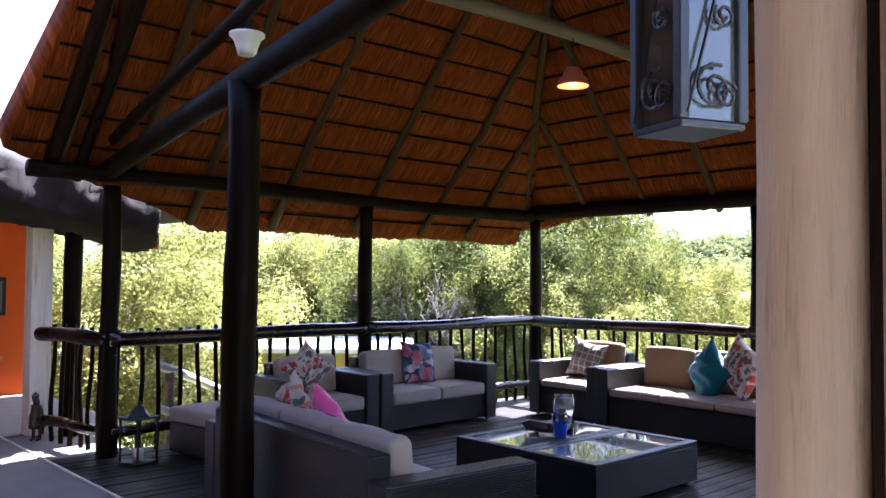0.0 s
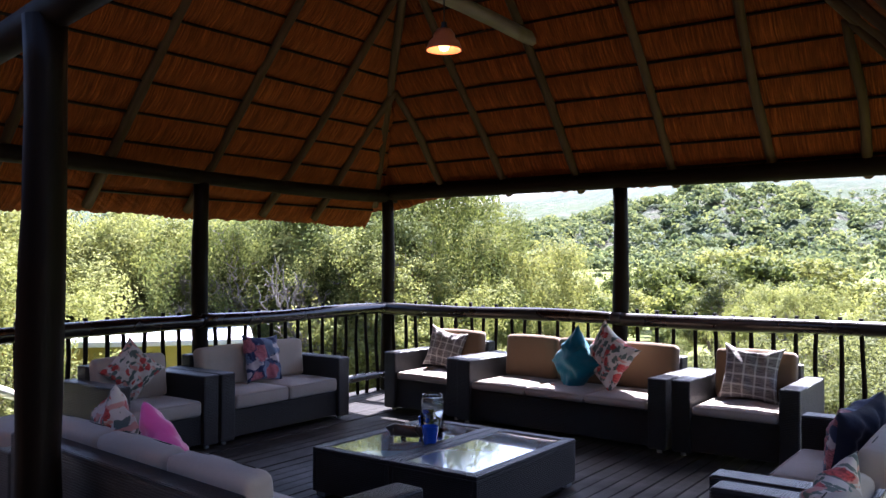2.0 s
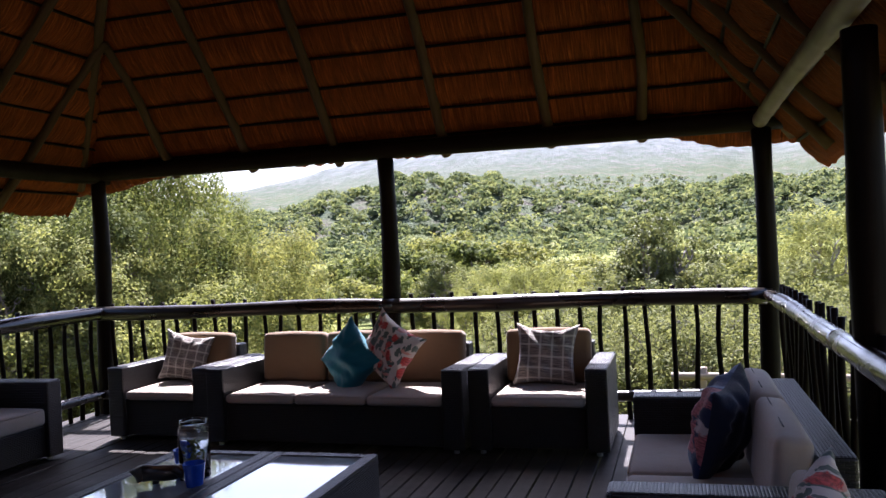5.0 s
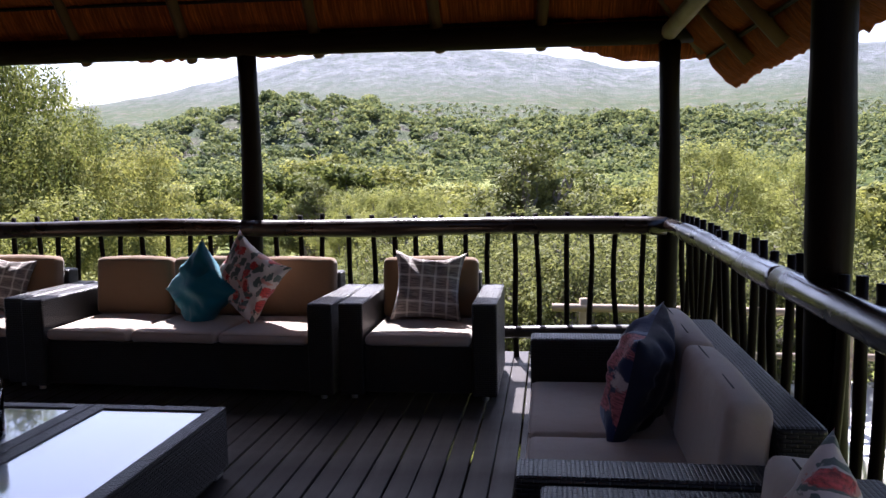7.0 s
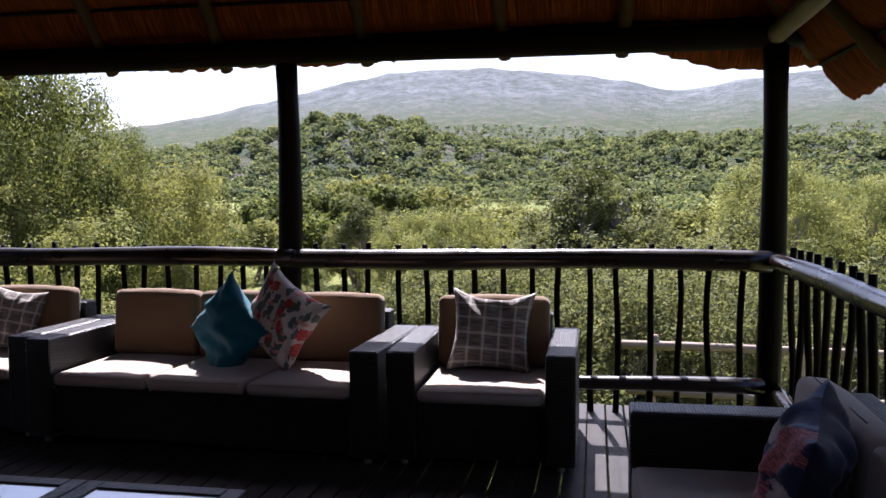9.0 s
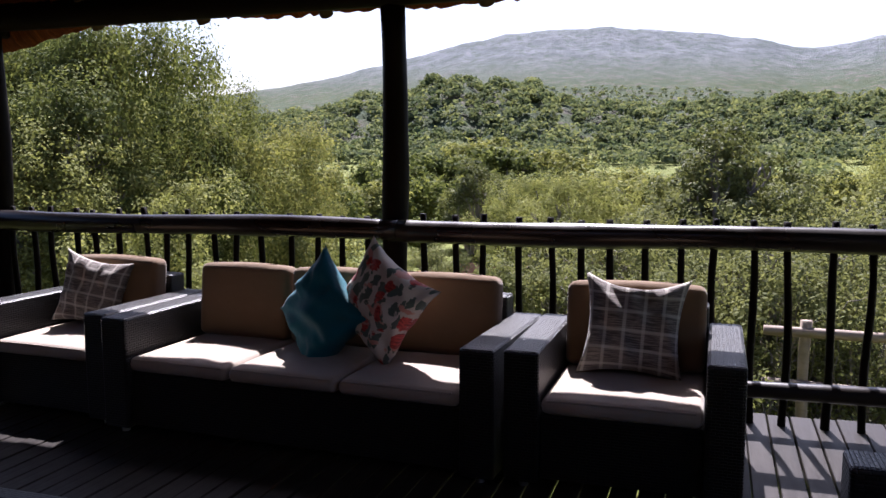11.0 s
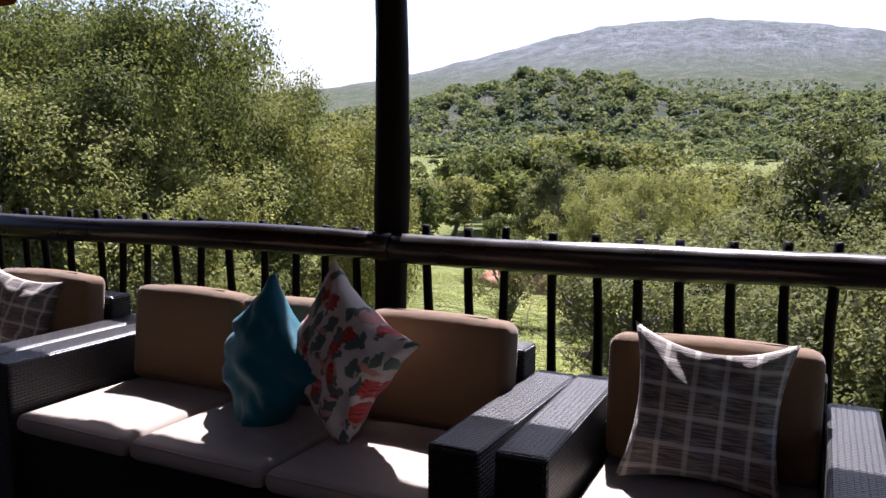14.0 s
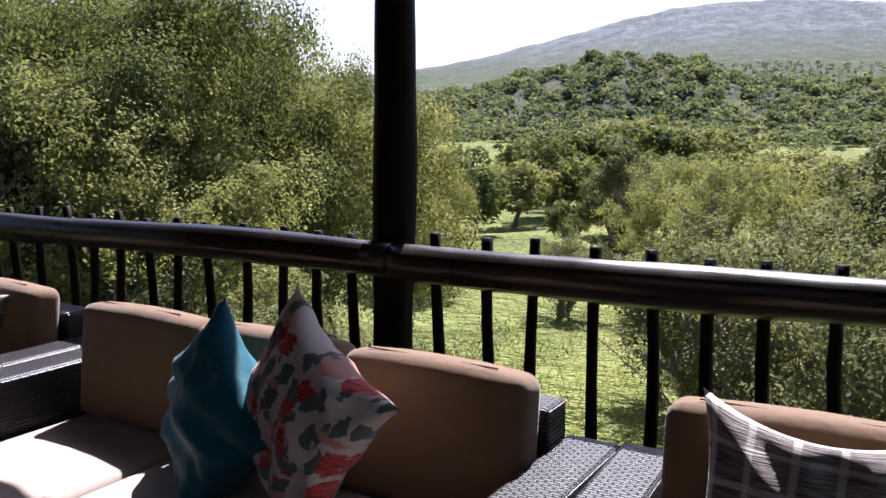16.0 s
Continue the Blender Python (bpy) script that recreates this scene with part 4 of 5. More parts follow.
for row in ((24, 52, -0.1), (21.2, 58, 1.4), (19, 66, 1.7), (26.5, 45, -0.2), (17, 44, -0.5), (28.5, 38, -0.6), (23, 74, 0.9), (14.5, 68, 2.2), (15.8, 90, 3.4), (11, 80, 2.0), (20, 40, -1.6), (31, 32, 0.2), (27, 66, 0.6)):
    plant(rs.choice((MID, MID2)), row[0], row[1], row[2], "tree", "rounded green bushveld tree on the valley meadow", rs.uniform(0, 360), wide=rs.uniform(1.0, 1.35))
for i in range(50):
    b, d = rs.uniform(-32, 27), rs.uniform(24, 75) ** 1.0
    if 15 < b < 27 and rs.random() < 0.8:
        continue
    plant(rs.choice((MID, MID, MID2)), b, d, 1.2 - d * rs.uniform(0.008, 0.032), "tree", "rounded green bushveld tree in the valley", rs.uniform(0, 360), wide=rs.uniform(0.9, 1.4))


def far_wood(name, label, spots, count, size, seed, tall, material):
    """woodland too far to count: clumps of foliage on the slopes"""
    rng = np.random.RandomState(seed)
    n = len(spots)
    z = land(spots[:, 0], spots[:, 1])
    h = rng.uniform(0.55, 1.25, n) * tall
    pick = np.repeat(np.arange(n), count)
    o = rng.normal(size=(n * count, 3))
    o /= np.linalg.norm(o, axis=1)[:, None]
    o[:, 2] = np.abs(o[:, 2]) * 1.1 - 0.35
    o *= rng.uniform(0.6, 1.0, n * count)[:, None]
    c = np.stack((spots[pick, 0], spots[pick, 1], z[pick] + h[pick] * 0.5), axis=1) + o * h[pick][:, None] * np.array((0.72, 0.72, 0.55))
    me = leaves(name, c, size, rng, material, 1.2, 0.0, o * 0.9 + np.array((0, 0.15, 0.75)))
    ob = new(name, me)
    tagged(ob, label, "woodland", kind="stuff")


def polar(n, b0, b1, d0, d1, seed, power=1.0):
    rng = np.random.RandomState(seed)
    b = np.radians(rng.uniform(b0, b1, n))
    d = d0 + (d1 - d0) * rng.uniform(0, 1, n) ** power
    return np.stack((EYE0[0] - d * np.sin(b), EYE0[1] + d * np.cos(b)), axis=1)


far_wood("valley_woodland", "scattered thorn trees on the pale valley meadow", np.concatenate((polar(70, -35, 14, 80, 400, 41, 1.6), polar(22, 14, 40, 240, 400, 42, 0.6), polar(60, 40, 75, 60, 400, 47))), 170, 0.62, 43, 5.2, M_LEAF_FAR)
far_wood("hill_woodland", "dense bushveld woodland covering the rocky hill", polar(6000, -40, 62, 420, 900, 44, 0.95), 46, 2.0, 45, 8.6, M_LEAF_FAR)
far_wood("mountain_scrub", "sparse scrub dotted over the mountain's foot", polar(8000, -40, 50, 880, 1900, 46), 9, 3.6, 48, 7.0, M_LEAF_FAR)


def grass():
    rng = np.random.RandomState(51)
    p = polar(60000, -35, 75, 5.5, 34, 52, 1.3)
    keep = noise_field(p) > 0.35
    p = p[keep]
    n = len(p)
    z = land(p[:, 0], p[:, 1])
    h = rng.uniform(0.06, 0.26, n)
    a = rng.uniform(0, 6.28, n)
    w = 0.006 + 0.007 * rng.uniform(size=n)
    dx, dy = np.cos(a) * w, np.sin(a) * w
    lean = rng.normal(0, 0.12, (n, 2))
    v = np.stack((np.stack((p[:, 0] - dx, p[:, 1] - dy, z - 0.02), 1), np.stack((p[:, 0] + dx, p[:, 1] + dy, z - 0.02), 1), np.stack((p[:, 0] + lean[:, 0], p[:, 1] + lean[:, 1], z + h), 1)), axis=1).reshape(-1, 3)
    ob = new("grass", fast_mesh("grass", v, np.full(n, 3), np.arange(3 * n), M_GRASS_BLADE))
    tagged(ob, "long green and straw coloured grass below the deck", "grass", kind="stuff")


def noise_field(p):
    return 0.5 + 0.5 * np.sin(p[:, 0] * 0.9 + 2 * np.sin(p[:, 1] * 0.6)) * np.sin(p[:, 1] * 1.1 + 1.5 * np.sin(p[:, 0] * 0.7))


grass()

# ---- pendant lamp, wall lantern, floor lantern ----
lampthing = thing("pendant_lamp", "lit copper pendant lamp hanging from a cord", "lamp", pose(3.22, -3.22, 3.12))
shade_ob = part("shade", lathe([(0.022, 0.14), (0.05, 0.135), (0.075, 0.1), (0.08, 0.07), (0.105, 0.05), (0.125, 0.0), (0.128, -0.015), (0.118, -0.012), (0.098, 0.04), (0.07, 0.062), (0.066, 0.095), (0.022, 0.125)], 32), M_COPPER, lampthing, "copper enamel shade", smooth=True)
part("bulb", lathe([(0, -0.02), (0.03, -0.01), (0.042, 0.02), (0.03, 0.055), (0.014, 0.075), (0, 0.08)], 18), M_BULB, lampthing, "glowing warm bulb", smooth=True)
part("cord", log((0, 0, 0.13), (0, 0, 0.37), 0.005, seed=3, wob=0.001, seg=6, rings=3), M_IRON, lampthing)
part("cap", lathe([(0.0, 0.19), (0.02, 0.185), (0.024, 0.14), (0.0, 0.139)], 16), M_IRON, lampthing)
glow = new("pendant_light", bpy.data.lights.new("pendant_light", "POINT"))
glow.data.energy, glow.data.color, glow.data.shadow_soft_size = 1.2, (1.0, 0.5, 0.2), 0.04
glow.location = (3.22, -3.22, 3.07)


def scroll(bm, c, axis_u, axis_v, r, turns, thick, start=0.0):
    prev = None
    n = 18
    for i in range(n + 1):
        t = i / n
        a = start + turns * 6.2832 * t
        rr = r * (1 - 0.75 * t)
        p = Vector(c) + axis_u * rr * math.cos(a) + axis_v * rr * math.sin(a)
        if prev is not None:
            log(prev, p, thick, thick, i, 0.0, 5, 1, bm)
        prev = p


def wall_lantern():
    g = thing("hanging_lantern", "blue grey metal lantern with scrolled iron and glass panes", "lantern", pose(6.63, -7.25, 1.8, 0, 0, -21))
    h, a = 0.34, 0.06
    part("base_plate", block(-a, a, -a, a, 0, 0.012, 0.003, 1), M_LANTERN, g)
    part("top_plate", block(-a, a, -a, a, h, h + 0.014, 0.003, 1), M_LANTERN, g)
    for sx in (-1, 1):
        for sy in (-1, 1):
            part("corner_post", block(sx * a - 0.009 - sx * 0.006, sx * a + 0.009 - sx * 0.006, sy * a - 0.009 - sy * 0.006, sy * a + 0.009 - sy * 0.006, 0.012, h, 0.002, 1), M_LANTERN, g)
    for k in range(4):
        m = pose(0, 0, 0, 0, 0, 90 * k)
        bm = block(-a + 0.014, a - 0.014, -a + 0.008, -a + 0.012, 0.014, h - 0.002, 0.0)
        bm.transform(m)
        part("pane", bm, M_PANE, g, "glossy glass pane")
        bm = bmesh.new()
        U, V = Vector((1, 0, 0)), Vector((0, 0, 1))
        y = -a - 0.002
        log((-0.05, y, 0.02), (0.035, y, h - 0.03), 0.003, seed=1, wob=0.0, seg=5, rings=2, bm=bm)
        for c, r, st in (((0.022, y, 0.05), 0.022, 0.5), ((0.018, y, 0.17), 0.02, 2.5), ((-0.022, y, 0.28), 0.024, 3.5), ((0.0, y, 0.06), 0.036, 1.2)):
            scroll(bm, c, U, V, r, 1.5, 0.003, st)
        bm.transform(m)
        part("scrollwork", bm, M_IRON, g, "black iron scrolls")
    bm = bmesh.new()
    for k in range(4):
        c, d = radians(45 + 90 * k), radians(135 + 90 * k)
        r = a * 1.5
        q = [bm.verts.new(p) for p in ((r * math.cos(c), r * math.sin(c), h + 0.014), (r * math.cos(d), r * math.sin(d), h + 0.014), (0, 0, h + 0.12))]
        bm.faces.new(q)
    part("roof", bm, M_LANTERN, g)
    part("chain", log((0, 0, h + 0.1), (0, 0, 0.93), 0.006, seed=2, wob=0.002, seg=6), M_IRON, g)


wall_lantern()


def floor_lantern(x, y):
    g = thing("floor_lantern", "black metal lantern with a white candle on the deck", "lantern", pose(x, y, 0.0, 0, 0, 20))
    a, h = 0.115, 0.38
    part("base_plate", block(-a, a, -a, a, 0.0, 0.025, 0.004, 1), M_IRON, g)
    part("top_plate", block(-a - 0.01, a + 0.01, -a - 0.01, a + 0.01, h, h + 0.016, 0.004, 1), M_IRON, g)
    for sx in (-1, 1):
        for sy in (-1, 1):
            part("corner_post", block(sx * (a - 0.012) - 0.008, sx * (a - 0.012) + 0.008, sy * (a - 0.012) - 0.008, sy * (a - 0.012) + 0.008, 0.025, h, 0.002, 1), M_IRON, g)
    part("roof", lathe([(0.125, h + 0.016), (0.075, h + 0.06), (0.05, h + 0.1), (0.02, h + 0.11), (0, h + 0.112)], 4), M_IRON, g)
    part("ring", lathe([(0.012, h + 0.11), (0.02, h + 0.125), (0.012, h + 0.14), (0, h + 0.142)], 10), M_IRON, g)
    part("candle", lathe([(0, 0.026), (0.04, 0.026), (0.04, 0.12), (0.034, 0.126), (0, 0.118)], 20), M_WAX, g, "ivory pillar candle", smooth=True)


floor_lantern(0.42, -5.5)

# ---- things on the coffee tables ----
jar = thing("glass_vase", "tall clear glass jar with a green sprig", "vase", pose(3.05, -3.12, 0.327))
part("jar", lathe([(0, 0), (0.08, 0), (0.085, 0.012), (0.085, 0.27), (0.074, 0.295), (0.076, 0.32), (0.071, 0.32), (0.069, 0.295), (0.08, 0.268), (0.08, 0.014), (0, 0.012)], 32), M_GLASS, jar, smooth=True)
sprig = np.random.RandomState(9)
pts = np.stack((sprig.normal(0, 0.022, 90), sprig.normal(0, 0.022, 90), sprig.uniform(0.03, 0.2, 90)), 1)
lf = new("sprig", leaves("sprig", pts, 0.022, sprig, M_LEAF_DARK))
lf.parent = jar
for x, y, r in ((2.9, -3.0, 0.058), (3.14, -3.27, 0.06)):
    cup = part("blue_cup", lathe([(0, 0), (r * 0.72, 0), (r * 0.76, 0.006), (r, 0.12), (r * 1.02, 0.125), (r * 0.95, 0.123), (r * 0.7, 0.012), (0, 0.01)], 28), M_BLUE, smooth=True)
    cup.matrix_basis = pose(x, y, 0.327)
    tagged(cup, "cobalt blue glazed pot on the glass table", "cup", "blue pots")


def bronze():
    bm = bmesh.new()
    for a, b, r in (((-0.1, 0, 0.05), (0.1, 0, 0.045), 0.035), ((-0.12, 0, 0.08), (-0.1, 0, 0.03), 0.03), ((0.02, -0.02, 0.06), (0.1, -0.05, 0.02), 0.02), ((-0.05, 0.02, 0.04), (-0.05, 0.02, 0.002), 0.018), ((0.06, 0.02, 0.04), (0.06, 0.02, 0.002), 0.018)):
        log(a, b, r, r * 0.8, 4, 0.004, 12, 5, bm)
    o = part("table_ornament", bm, M_BLACKGLASS, smooth=True)
    o.matrix_basis = pose(2.96, -3.24, 0.327, 0, 0, 35) @ Matrix.Scale(1.3, 4)
    tagged(o, "dark bronze ornament on the glass table", "ornament")


bronze()

# ---- house front by the camera: door post, frame, veranda, unseen sky blockers ----
tagged(part("door_post", log((6.95, -7.585, 0), (6.972, -7.585, 2.684), 0.058, 0.056, 5, 0.006, 18, 16), M_CREAM, smooth=True), "cream painted timber post with knots and cracks", "post", kind="structure")
part_frame = thing("door_1", "grey aluminium sliding door frame beside the post", "door", kind="structure")
part("door_frame", block(7.018, 7.035, -7.6, -7.55, 0, 2.5, 0.004, 1), M_IRON, part_frame)
part("door_frame", block(7.036, 7.17, -7.62, -7.54, 0, 2.5, 0.004, 1), M_ALU, part_frame)
tagged(part("wall_house", block(7.18, 7.4, -7.68, -7.5, 0, 2.68, 0.006, 1), M_CREAM), "cream plastered house wall", "wall", kind="structure")
tagged(part("wall_east", block(9.4, 9.6, -12, -7.0, 0, 2.7, 0.006, 1), M_CREAM), "cream plastered house wall", "wall", kind="structure")
# never in view: dark wall added to stop sky light and bounce from behind
tagged(part("wall_back", block(-6.0, 9.4, -9.4, -9.2, 0, 3.0, 0.006, 1), M_SOFFIT), "unseen brown boarded wall added to block light behind the deck", "wall", kind="structure")
tagged(part("ceiling", block(6.3, 9.6, -9.2, -7.05, 2.72, 2.84, 0.006, 1), M_SOFFIT), "unseen brown boarded ceiling added over the paving", "ceiling", kind="structure")
# unseen ceiling strip added to darken the deck's camera side
tagged(part("ceiling", block(-0.7, 6.296, -9.2, -7.55, 2.72, 2.84, 0.006, 1), M_SOFFIT), "unseen brown boarded ceiling added over the paving", "ceiling", kind="structure")
# out-of-view roof slab, added to cut off the sky behind the camera
bm = bmesh.new()
ve = [bm.verts.new(p) for p in ((-6.5, -8.7, 2.9), (10.0, -8.7, 2.9), (10.0, -13.5, 7.4), (-6.5, -13.5, 7.4), (-6.5, -8.7, 3.15), (10.0, -8.7, 3.15), (10.0, -13.5, 7.7), (-6.5, -13.5, 7.7))]
for q in ((0, 1, 2, 3), (7, 6, 5, 4), (0, 4, 5, 1), (1, 5, 6, 2), (2, 6, 7, 3), (3, 7, 4, 0)):
    bm.faces.new([ve[i] for i in q])
bmesh.ops.recalc_face_normals(bm, faces=bm.faces)
tagged(part("roof_house", bm, M_TILE), "unseen dark roof added to block the sky behind the deck", "roof", kind="structure")
tagged(part("lintel_beam", block(6.35, 9.4, -7.72, -7.48, 2.685, 2.715, 0.004, 1), M_POST), "dark lintel over the door post", "beam", kind="structure")

# white dome lamp on the gable beam
dome = thing("dome_lamp", "white plastic dome light fixed on the log beam", "lamp", pose(2.8, -5.87, 2.94))
part("bowl", lathe([(0, -0.01), (0.055, -0.006), (0.066, 0.04), (0.085, 0.09), (0.108, 0.11), (0.108, 0.125), (0.06, 0.14), (0, 0.14)], 28), M_WHITE, dome, smooth=True)
part("bracket", block(-0.03, 0.03, -0.03, 0.03, 0.14, 0.22, 0.004, 1), M_IRON, dome)
for a, b, r, sd in (((-0.3, -5.75, 2.72), (3.1, -6.12, 4.9), 0.06, 21), ((-0.05, -6.1, 2.5), (2.9, -6.1, 5.75), 0.065, 23), ((-0.12, -5.85, 2.42), (2.6, -5.85, 5.4), 0.05, 24), ((0.3, -5.7, 2.72), (4.6, -6.1, 3.5), 0.048, 22)):
    tagged(part("gable_pole", log(a, b, r, r, sd, 0.02, 10, 12), M_BEAM, smooth=True), "dark log pole in the open gable", "beam")

# ---- dining wing beside the landing ----
wing = thing("dining_wing", "orange dining room wing with cream column and dark eave", "building", kind="structure")
part("column", block(-1.62, -1.4, -5.84, -5.64, 0, 2.3, 0.01), M_CREAM, wing, "cream plastered column")
part("dark_post", log((-1.25, -5.5, 0), (-1.25, -5.5, 2.4), 0.085, seed=8, wob=0.008, seg=12), M_POST, wing, smooth=True)
part("wall", block(-4.8, -4.6, -10.5, -4.8, 0, 2.6, 0.006, 1), M_ORANGE, wing, "orange painted wall")
part("floor", block(-4.6, -1.5, -10.5, -4.8, -0.02, 0.004, 0.0), M_CONCRETE, wing)
part("eave_soffit", block(-4.8, -0.95, -10.6, -4.75, 2.3, 2.36, 0.006, 1), M_SOFFIT, wing)
# roof carried on out of sight to y -3.0, added to shade the orange wall
bm = bmesh.new()
ve = [bm.verts.new(p) for p in ((-1.1, -10.8, 2.365), (-1.1, -3.0, 2.365), (-4.8, -3.0, 2.37), (-4.8, -10.8, 2.37), (-1.1, -10.8, 2.6), (-1.1, -3.0, 2.6), (-4.8, -3.0, 2.95), (-4.8, -10.8, 2.95))]
for q in ((0, 1, 2, 3), (7, 6, 5, 4), (0, 4, 5, 1), (1, 5, 6, 2), (2, 6, 7, 3), (3, 7, 4, 0)):
    bm.faces.new([ve[i] for i in q])
bmesh.ops.recalc_face_normals(bm, faces=bm.faces)
part("roof", bm, M_TILE, wing, "dark weathered roof covering with hidden shading extension")


def wing_eave():
    """the thick ragged lip of the wing's roof, sagging towards its corner"""
    bm = bmesh.new()
    rnd = random.Random(77)
    rings = []
    for i in range(43):
        y = -10.8 + 6.0 * i / 42
        q = max(0.0, (y + 7.4) / 2.8)
        lo, hi = 2.2 - 0.4 * q ** 1.5, 2.86 - 0.42 * q ** 1.3
        j = lambda a: rnd.uniform(-a, a)
        prof = ((-1.9, lo + 0.06), (-1.12, lo + j(0.03)), (-0.95, lo + 0.03 + j(0.03)), (-0.85 + j(0.02), lo + 0.14), (-0.83 + j(0.02), lo + 0.3), (-0.9 + j(0.02), hi - 0.1), (-1.02, hi + j(0.02)), (-1.9, hi + 0.12))
        rings.append([bm.verts.new((x, y, z)) for x, z in prof])
    for p, q in zip(rings, rings[1:]):
        for k in range(8):
            bm.faces.new((p[k], p[(k + 1) % 8], q[(k + 1) % 8], q[k]))
    bm.faces.new(rings[0][::-1])
    bm.faces.new(rings[-1])
    bmesh.ops.recalc_face_normals(bm, faces=bm.faces)
    bmesh.ops.subdivide_edges(bm, edges=bm.edges, cuts=2, use_grid_fill=True)
    for v in bm.verts:
        v.co += Vector((1, 0.3, 1)) * (0.05 * noise.noise(v.co * 4) + 0.025 * noise.noise(v.co * 22))
    part("eave", bm, M_TILE, wing, "dark ragged eave", smooth=True)
    part("fascia", block(-1.5, -0.98, -4.77, -4.73, 1.86, 2.04, 0.006, 1), M_SOFFIT, wing, "brown fascia board")


wing_eave()
pic = thing("wall_picture", "small dark framed picture on the orange wall", "picture", pose(-4.6, -5.42, 1.3))
part("frame", block(0.002, 0.03, -0.2, 0.2, -0.25, 0.25, 0.005, 1), M_IRON, pic)
part("print", block(0.031, 0.034, -0.15, 0.15, -0.2, 0.2, 0.0), M_FASCIA, pic)
tb = thing("dining_table", "pale pine table inside the dining wing", "table", pose(-2.6, -6.35, 0))
part("tabletop", block(-0.7, 0.7, -0.4, 0.4, 0.71, 0.75, 0.006), M_PINE, tb)
part("apron", block(-0.64, 0.64, -0.35, 0.35, 0.6, 0.708, 0.004, 1), M_PINE, tb)
for x in (-0.6, 0.6):
    for y in (-0.32, 0.32):
        part("leg", block(x - 0.035, x + 0.035, y - 0.035, y + 0.035, 0, 0.6, 0.004, 1), M_PINE, tb)
shk = part("salt_pot", lathe([(0, 0), (0.03, 0), (0.035, 0.05), (0.02, 0.09), (0.022, 0.11), (0, 0.115)], 16), M_WHITE, smooth=True)
shk.matrix_basis = pose(-2.1, -6.1, 0.75)
tagged(shk, "small white pot on the pine table", "pot")


def bird():
    bm = bmesh.new()
    log((0, 0, 0.12), (0.02, 0, 0.34), 0.075, 0.05, 3, 0.004, 12, 6, bm)
    log((0.02, 0, 0.34), (0.04, 0, 0.44), 0.03, 0.035, 4, 0.004, 10, 4, bm)
    log((0.04, 0, 0.44), (0.11, 0, 0.43), 0.025, 0.008, 5, 0.0, 8, 3, bm)
    log((-0.03, 0, 0.2), (-0.14, 0, 0.04), 0.05, 0.015, 6, 0.004, 8, 4, bm)
    for y in (-0.03, 0.03):
        log((0.0, y, 0.0), (0.0, y, 0.14), 0.014, 0.018, 7, 0.0, 8, 3, bm)
        log((-0.02, y, 0.008), (0.06, y, 0.008), 0.012, 0.01, 8, 0.0, 6, 2, bm)
    o = part("bird_statue", bm, M_BLACKGLASS, smooth=True)
    o.matrix_basis = pose(-1.2, -5.82, 0, 0, 0, -40)
    tagged(o, "dark metal bird statue standing on the paving", "statue")


bird()

# ---- out in the garden ----
out = thing("outbuilding", "low building with pale sheet roof and yellow wall", "building", pose(-5.4, 1.1, 0, 0, 0, 50))
gz = float(land(-5.4, 1.1))
part("wall", block(-2.6, 0.9, -1.2, 1.2, gz - 0.5, 0.27, 0.01, 1), M_OLIVE_WALL, out)
part("roof", block(-2.9, 1.1, -1.5, 1.5, 0.27, 0.36, 0.01, 1), M_ROOF_SHEET, out)


def garden_fence():
    g = thing("pole_fence", "weathered pole fence in the garden below", "fence")
    for i in range(5):
        x = 5.9 + i * 1.6
        z = float(land(x, 4.2))
        part("fence_post", log((x, 4.2, z - 0.2), (x, 4.2, -0.2), 0.055, seed=i, seg=8), M_FENCE, g, smooth=True)
    part("fence_rail", log((5.5, 4.15, -0.32), (12.6, 4.15, -0.4), 0.05, seed=8, seg=8), M_FENCE, g, smooth=True)
    part("fence_rail", log((5.5, 4.15, -0.85), (12.6, 4.15, -0.95), 0.045, seed=9, seg=8), M_FENCE, g, smooth=True)


garden_fence()


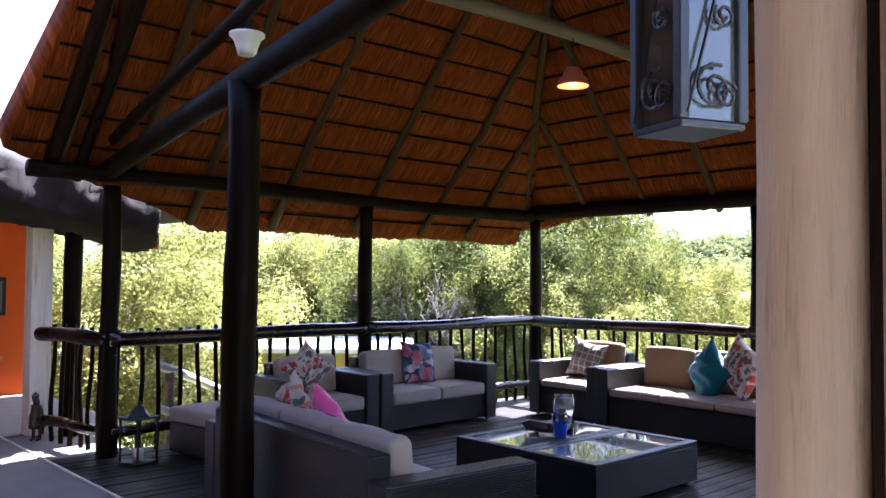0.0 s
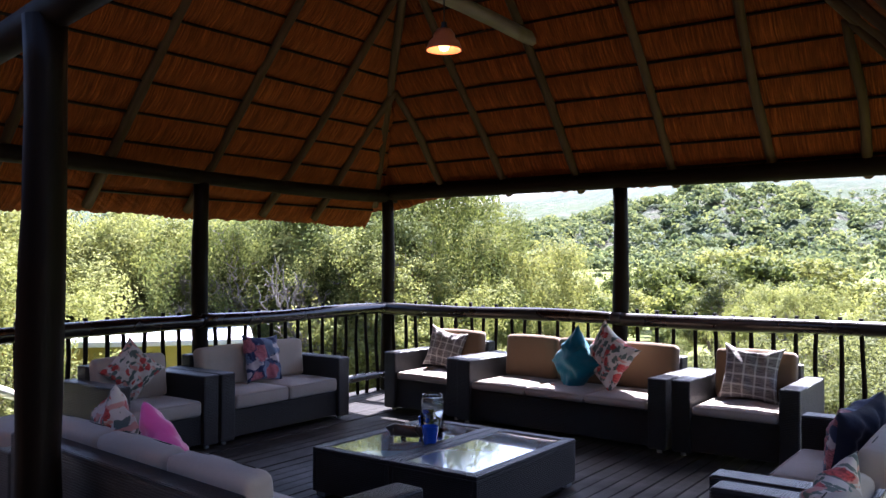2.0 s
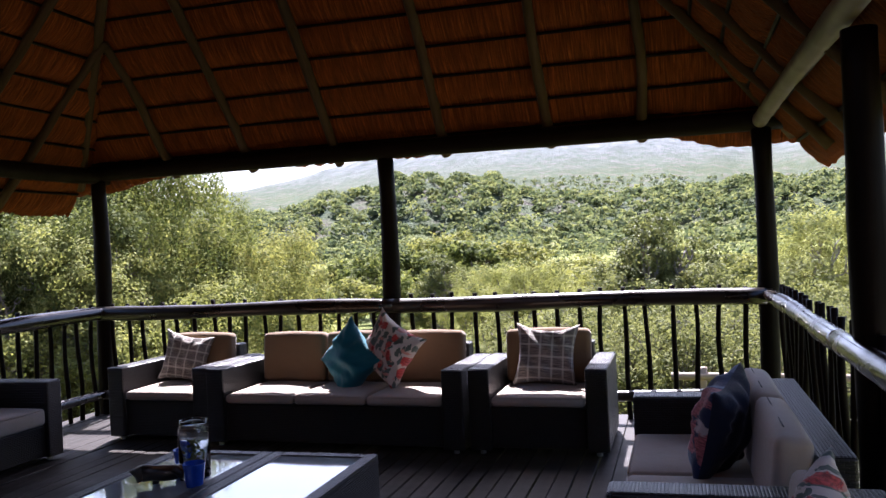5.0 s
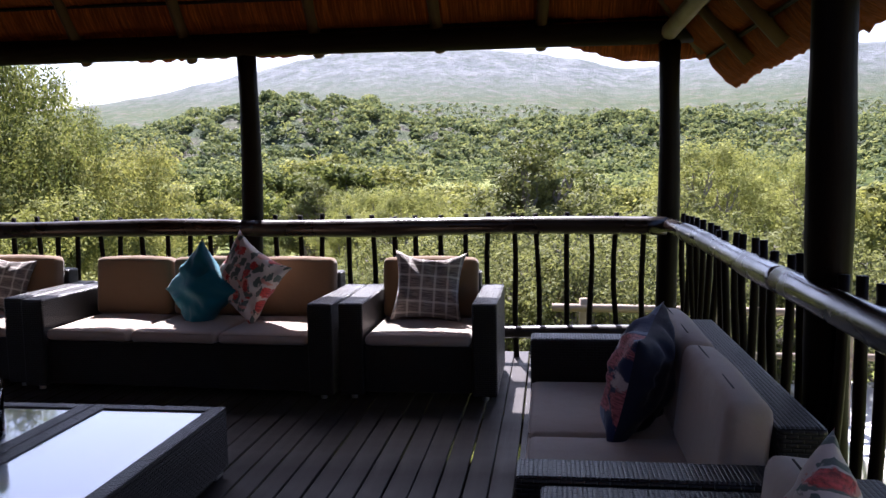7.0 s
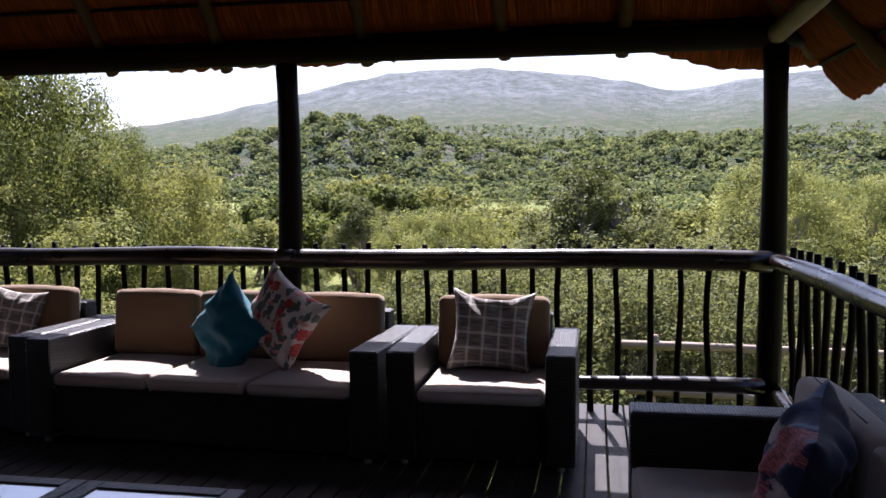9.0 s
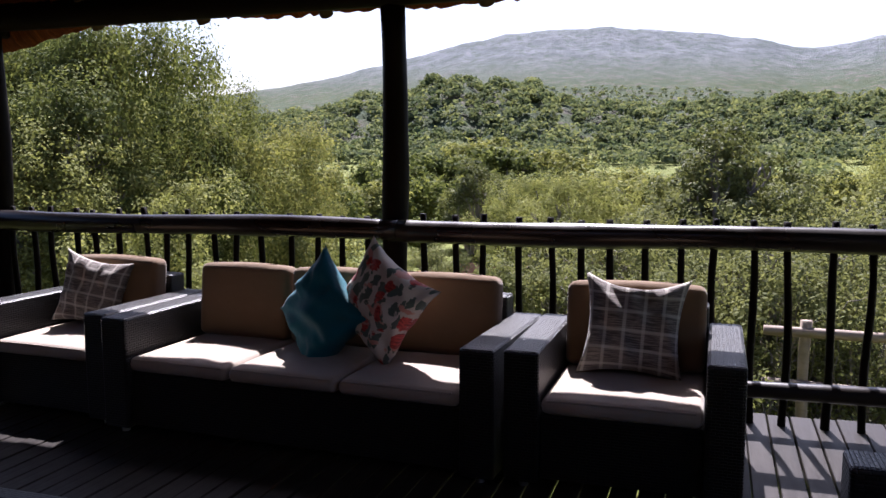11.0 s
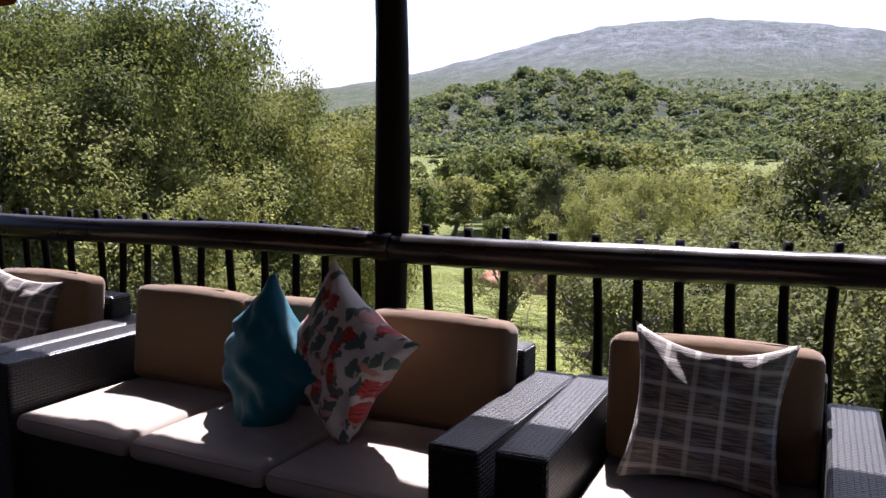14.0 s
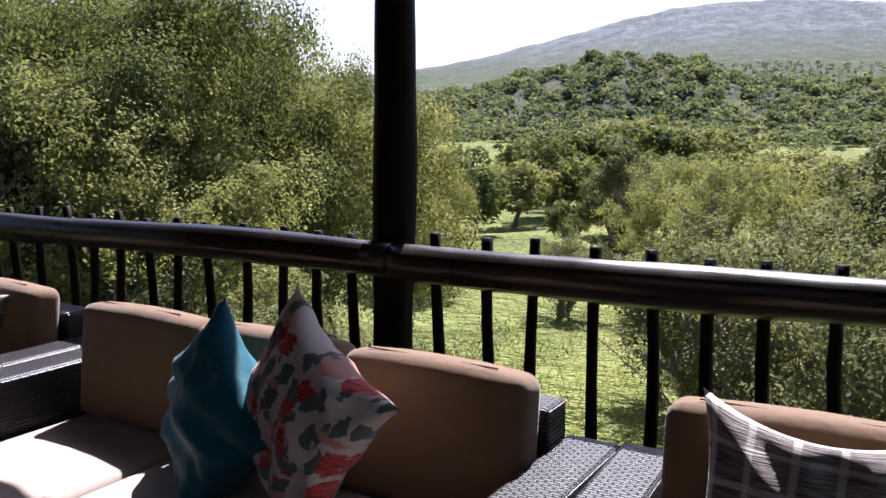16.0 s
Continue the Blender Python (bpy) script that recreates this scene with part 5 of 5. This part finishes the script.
def terrace():
    t = tagged(new("terrace_paving"), "sunlit pale stone terrace in the garden below", "paving", kind="structure")
    part("slab", block(8.9, 13.4, 1.8, 6.4, -2.6, -1.78, 0.02, 2), M_PALE_STONE, t)
    for k, (x, y, turn) in enumerate(((10.2, 4.6, 30), (9.7, 2.7, -50))):
        c = thing("garden_chair", "dark metal garden chair on the pale terrace", "chair", pose(x, y, -1.78, 0, 0, turn), "terrace chairs")
        part("seat", block(-0.23, 0.23, -0.23, 0.23, 0.41, 0.44, 0.01), M_IRON, c)
        bm = block(-0.23, 0.23, -0.015, 0.015, 0, 0.46, 0.01)
        bm.transform(pose(0, 0.22, 0.44, -10))
        part("backrest", bm, M_IRON, c)
        for sx in (-0.2, 0.2):
            for sy in (-0.2, 0.2):
                part("leg", log((sx, sy, 0.41), (sx * 1.15, sy * 1.15, 0), 0.014, seed=3, wob=0.0, seg=8, rings=2), M_IRON, c)


terrace()


def stair_rail():
    g = thing("stair_handrail", "pale peeled pole handrail running down the garden steps", "handrail")
    part("rail", log((-0.35, -5.0, 0.72), (-1.6, -1.9, -0.55), 0.045, seed=3, seg=10), M_CREAM, g, smooth=True)
    part("rail", log((-0.35, -5.0, 0.32), (-1.6, -1.9, -0.95), 0.04, seed=4, seg=10), M_CREAM, g, smooth=True)
    for t in (0.05, 0.5, 0.95):
        x, y, z = -0.35 - 1.25 * t, -5.0 + 3.1 * t, 0.74 - 1.27 * t
        part("rail_post", log((x, y, -2.2), (x, y, z), 0.045, seed=int(t * 10), seg=8), M_FENCE, g, smooth=True)


stair_rail()


def soil_bank():
    bm = bmesh.new()
    bmesh.ops.create_icosphere(bm, subdivisions=4, radius=1)
    for v in bm.verts:
        n = noise.noise(v.co * 2.2) * 0.25 + noise.noise(v.co * 6) * 0.1
        v.co = Vector((v.co.x * 3.0, v.co.y * 1.6, v.co.z * 0.85)) * (1 + n)
    o = part("soil_bank", bm, plaster("red brown soil", (0.33, 0.15, 0.08), 0.4), smooth=True)
    b = radians(16)
    x, y = EYE0[0] - 28 * math.sin(b), EYE0[1] + 28 * math.cos(b)
    o.matrix_basis = pose(x, y, float(land(x, y)) - 0.1)
    tagged(o, "bare red brown soil bank among the grass", "soil bank")


soil_bank()
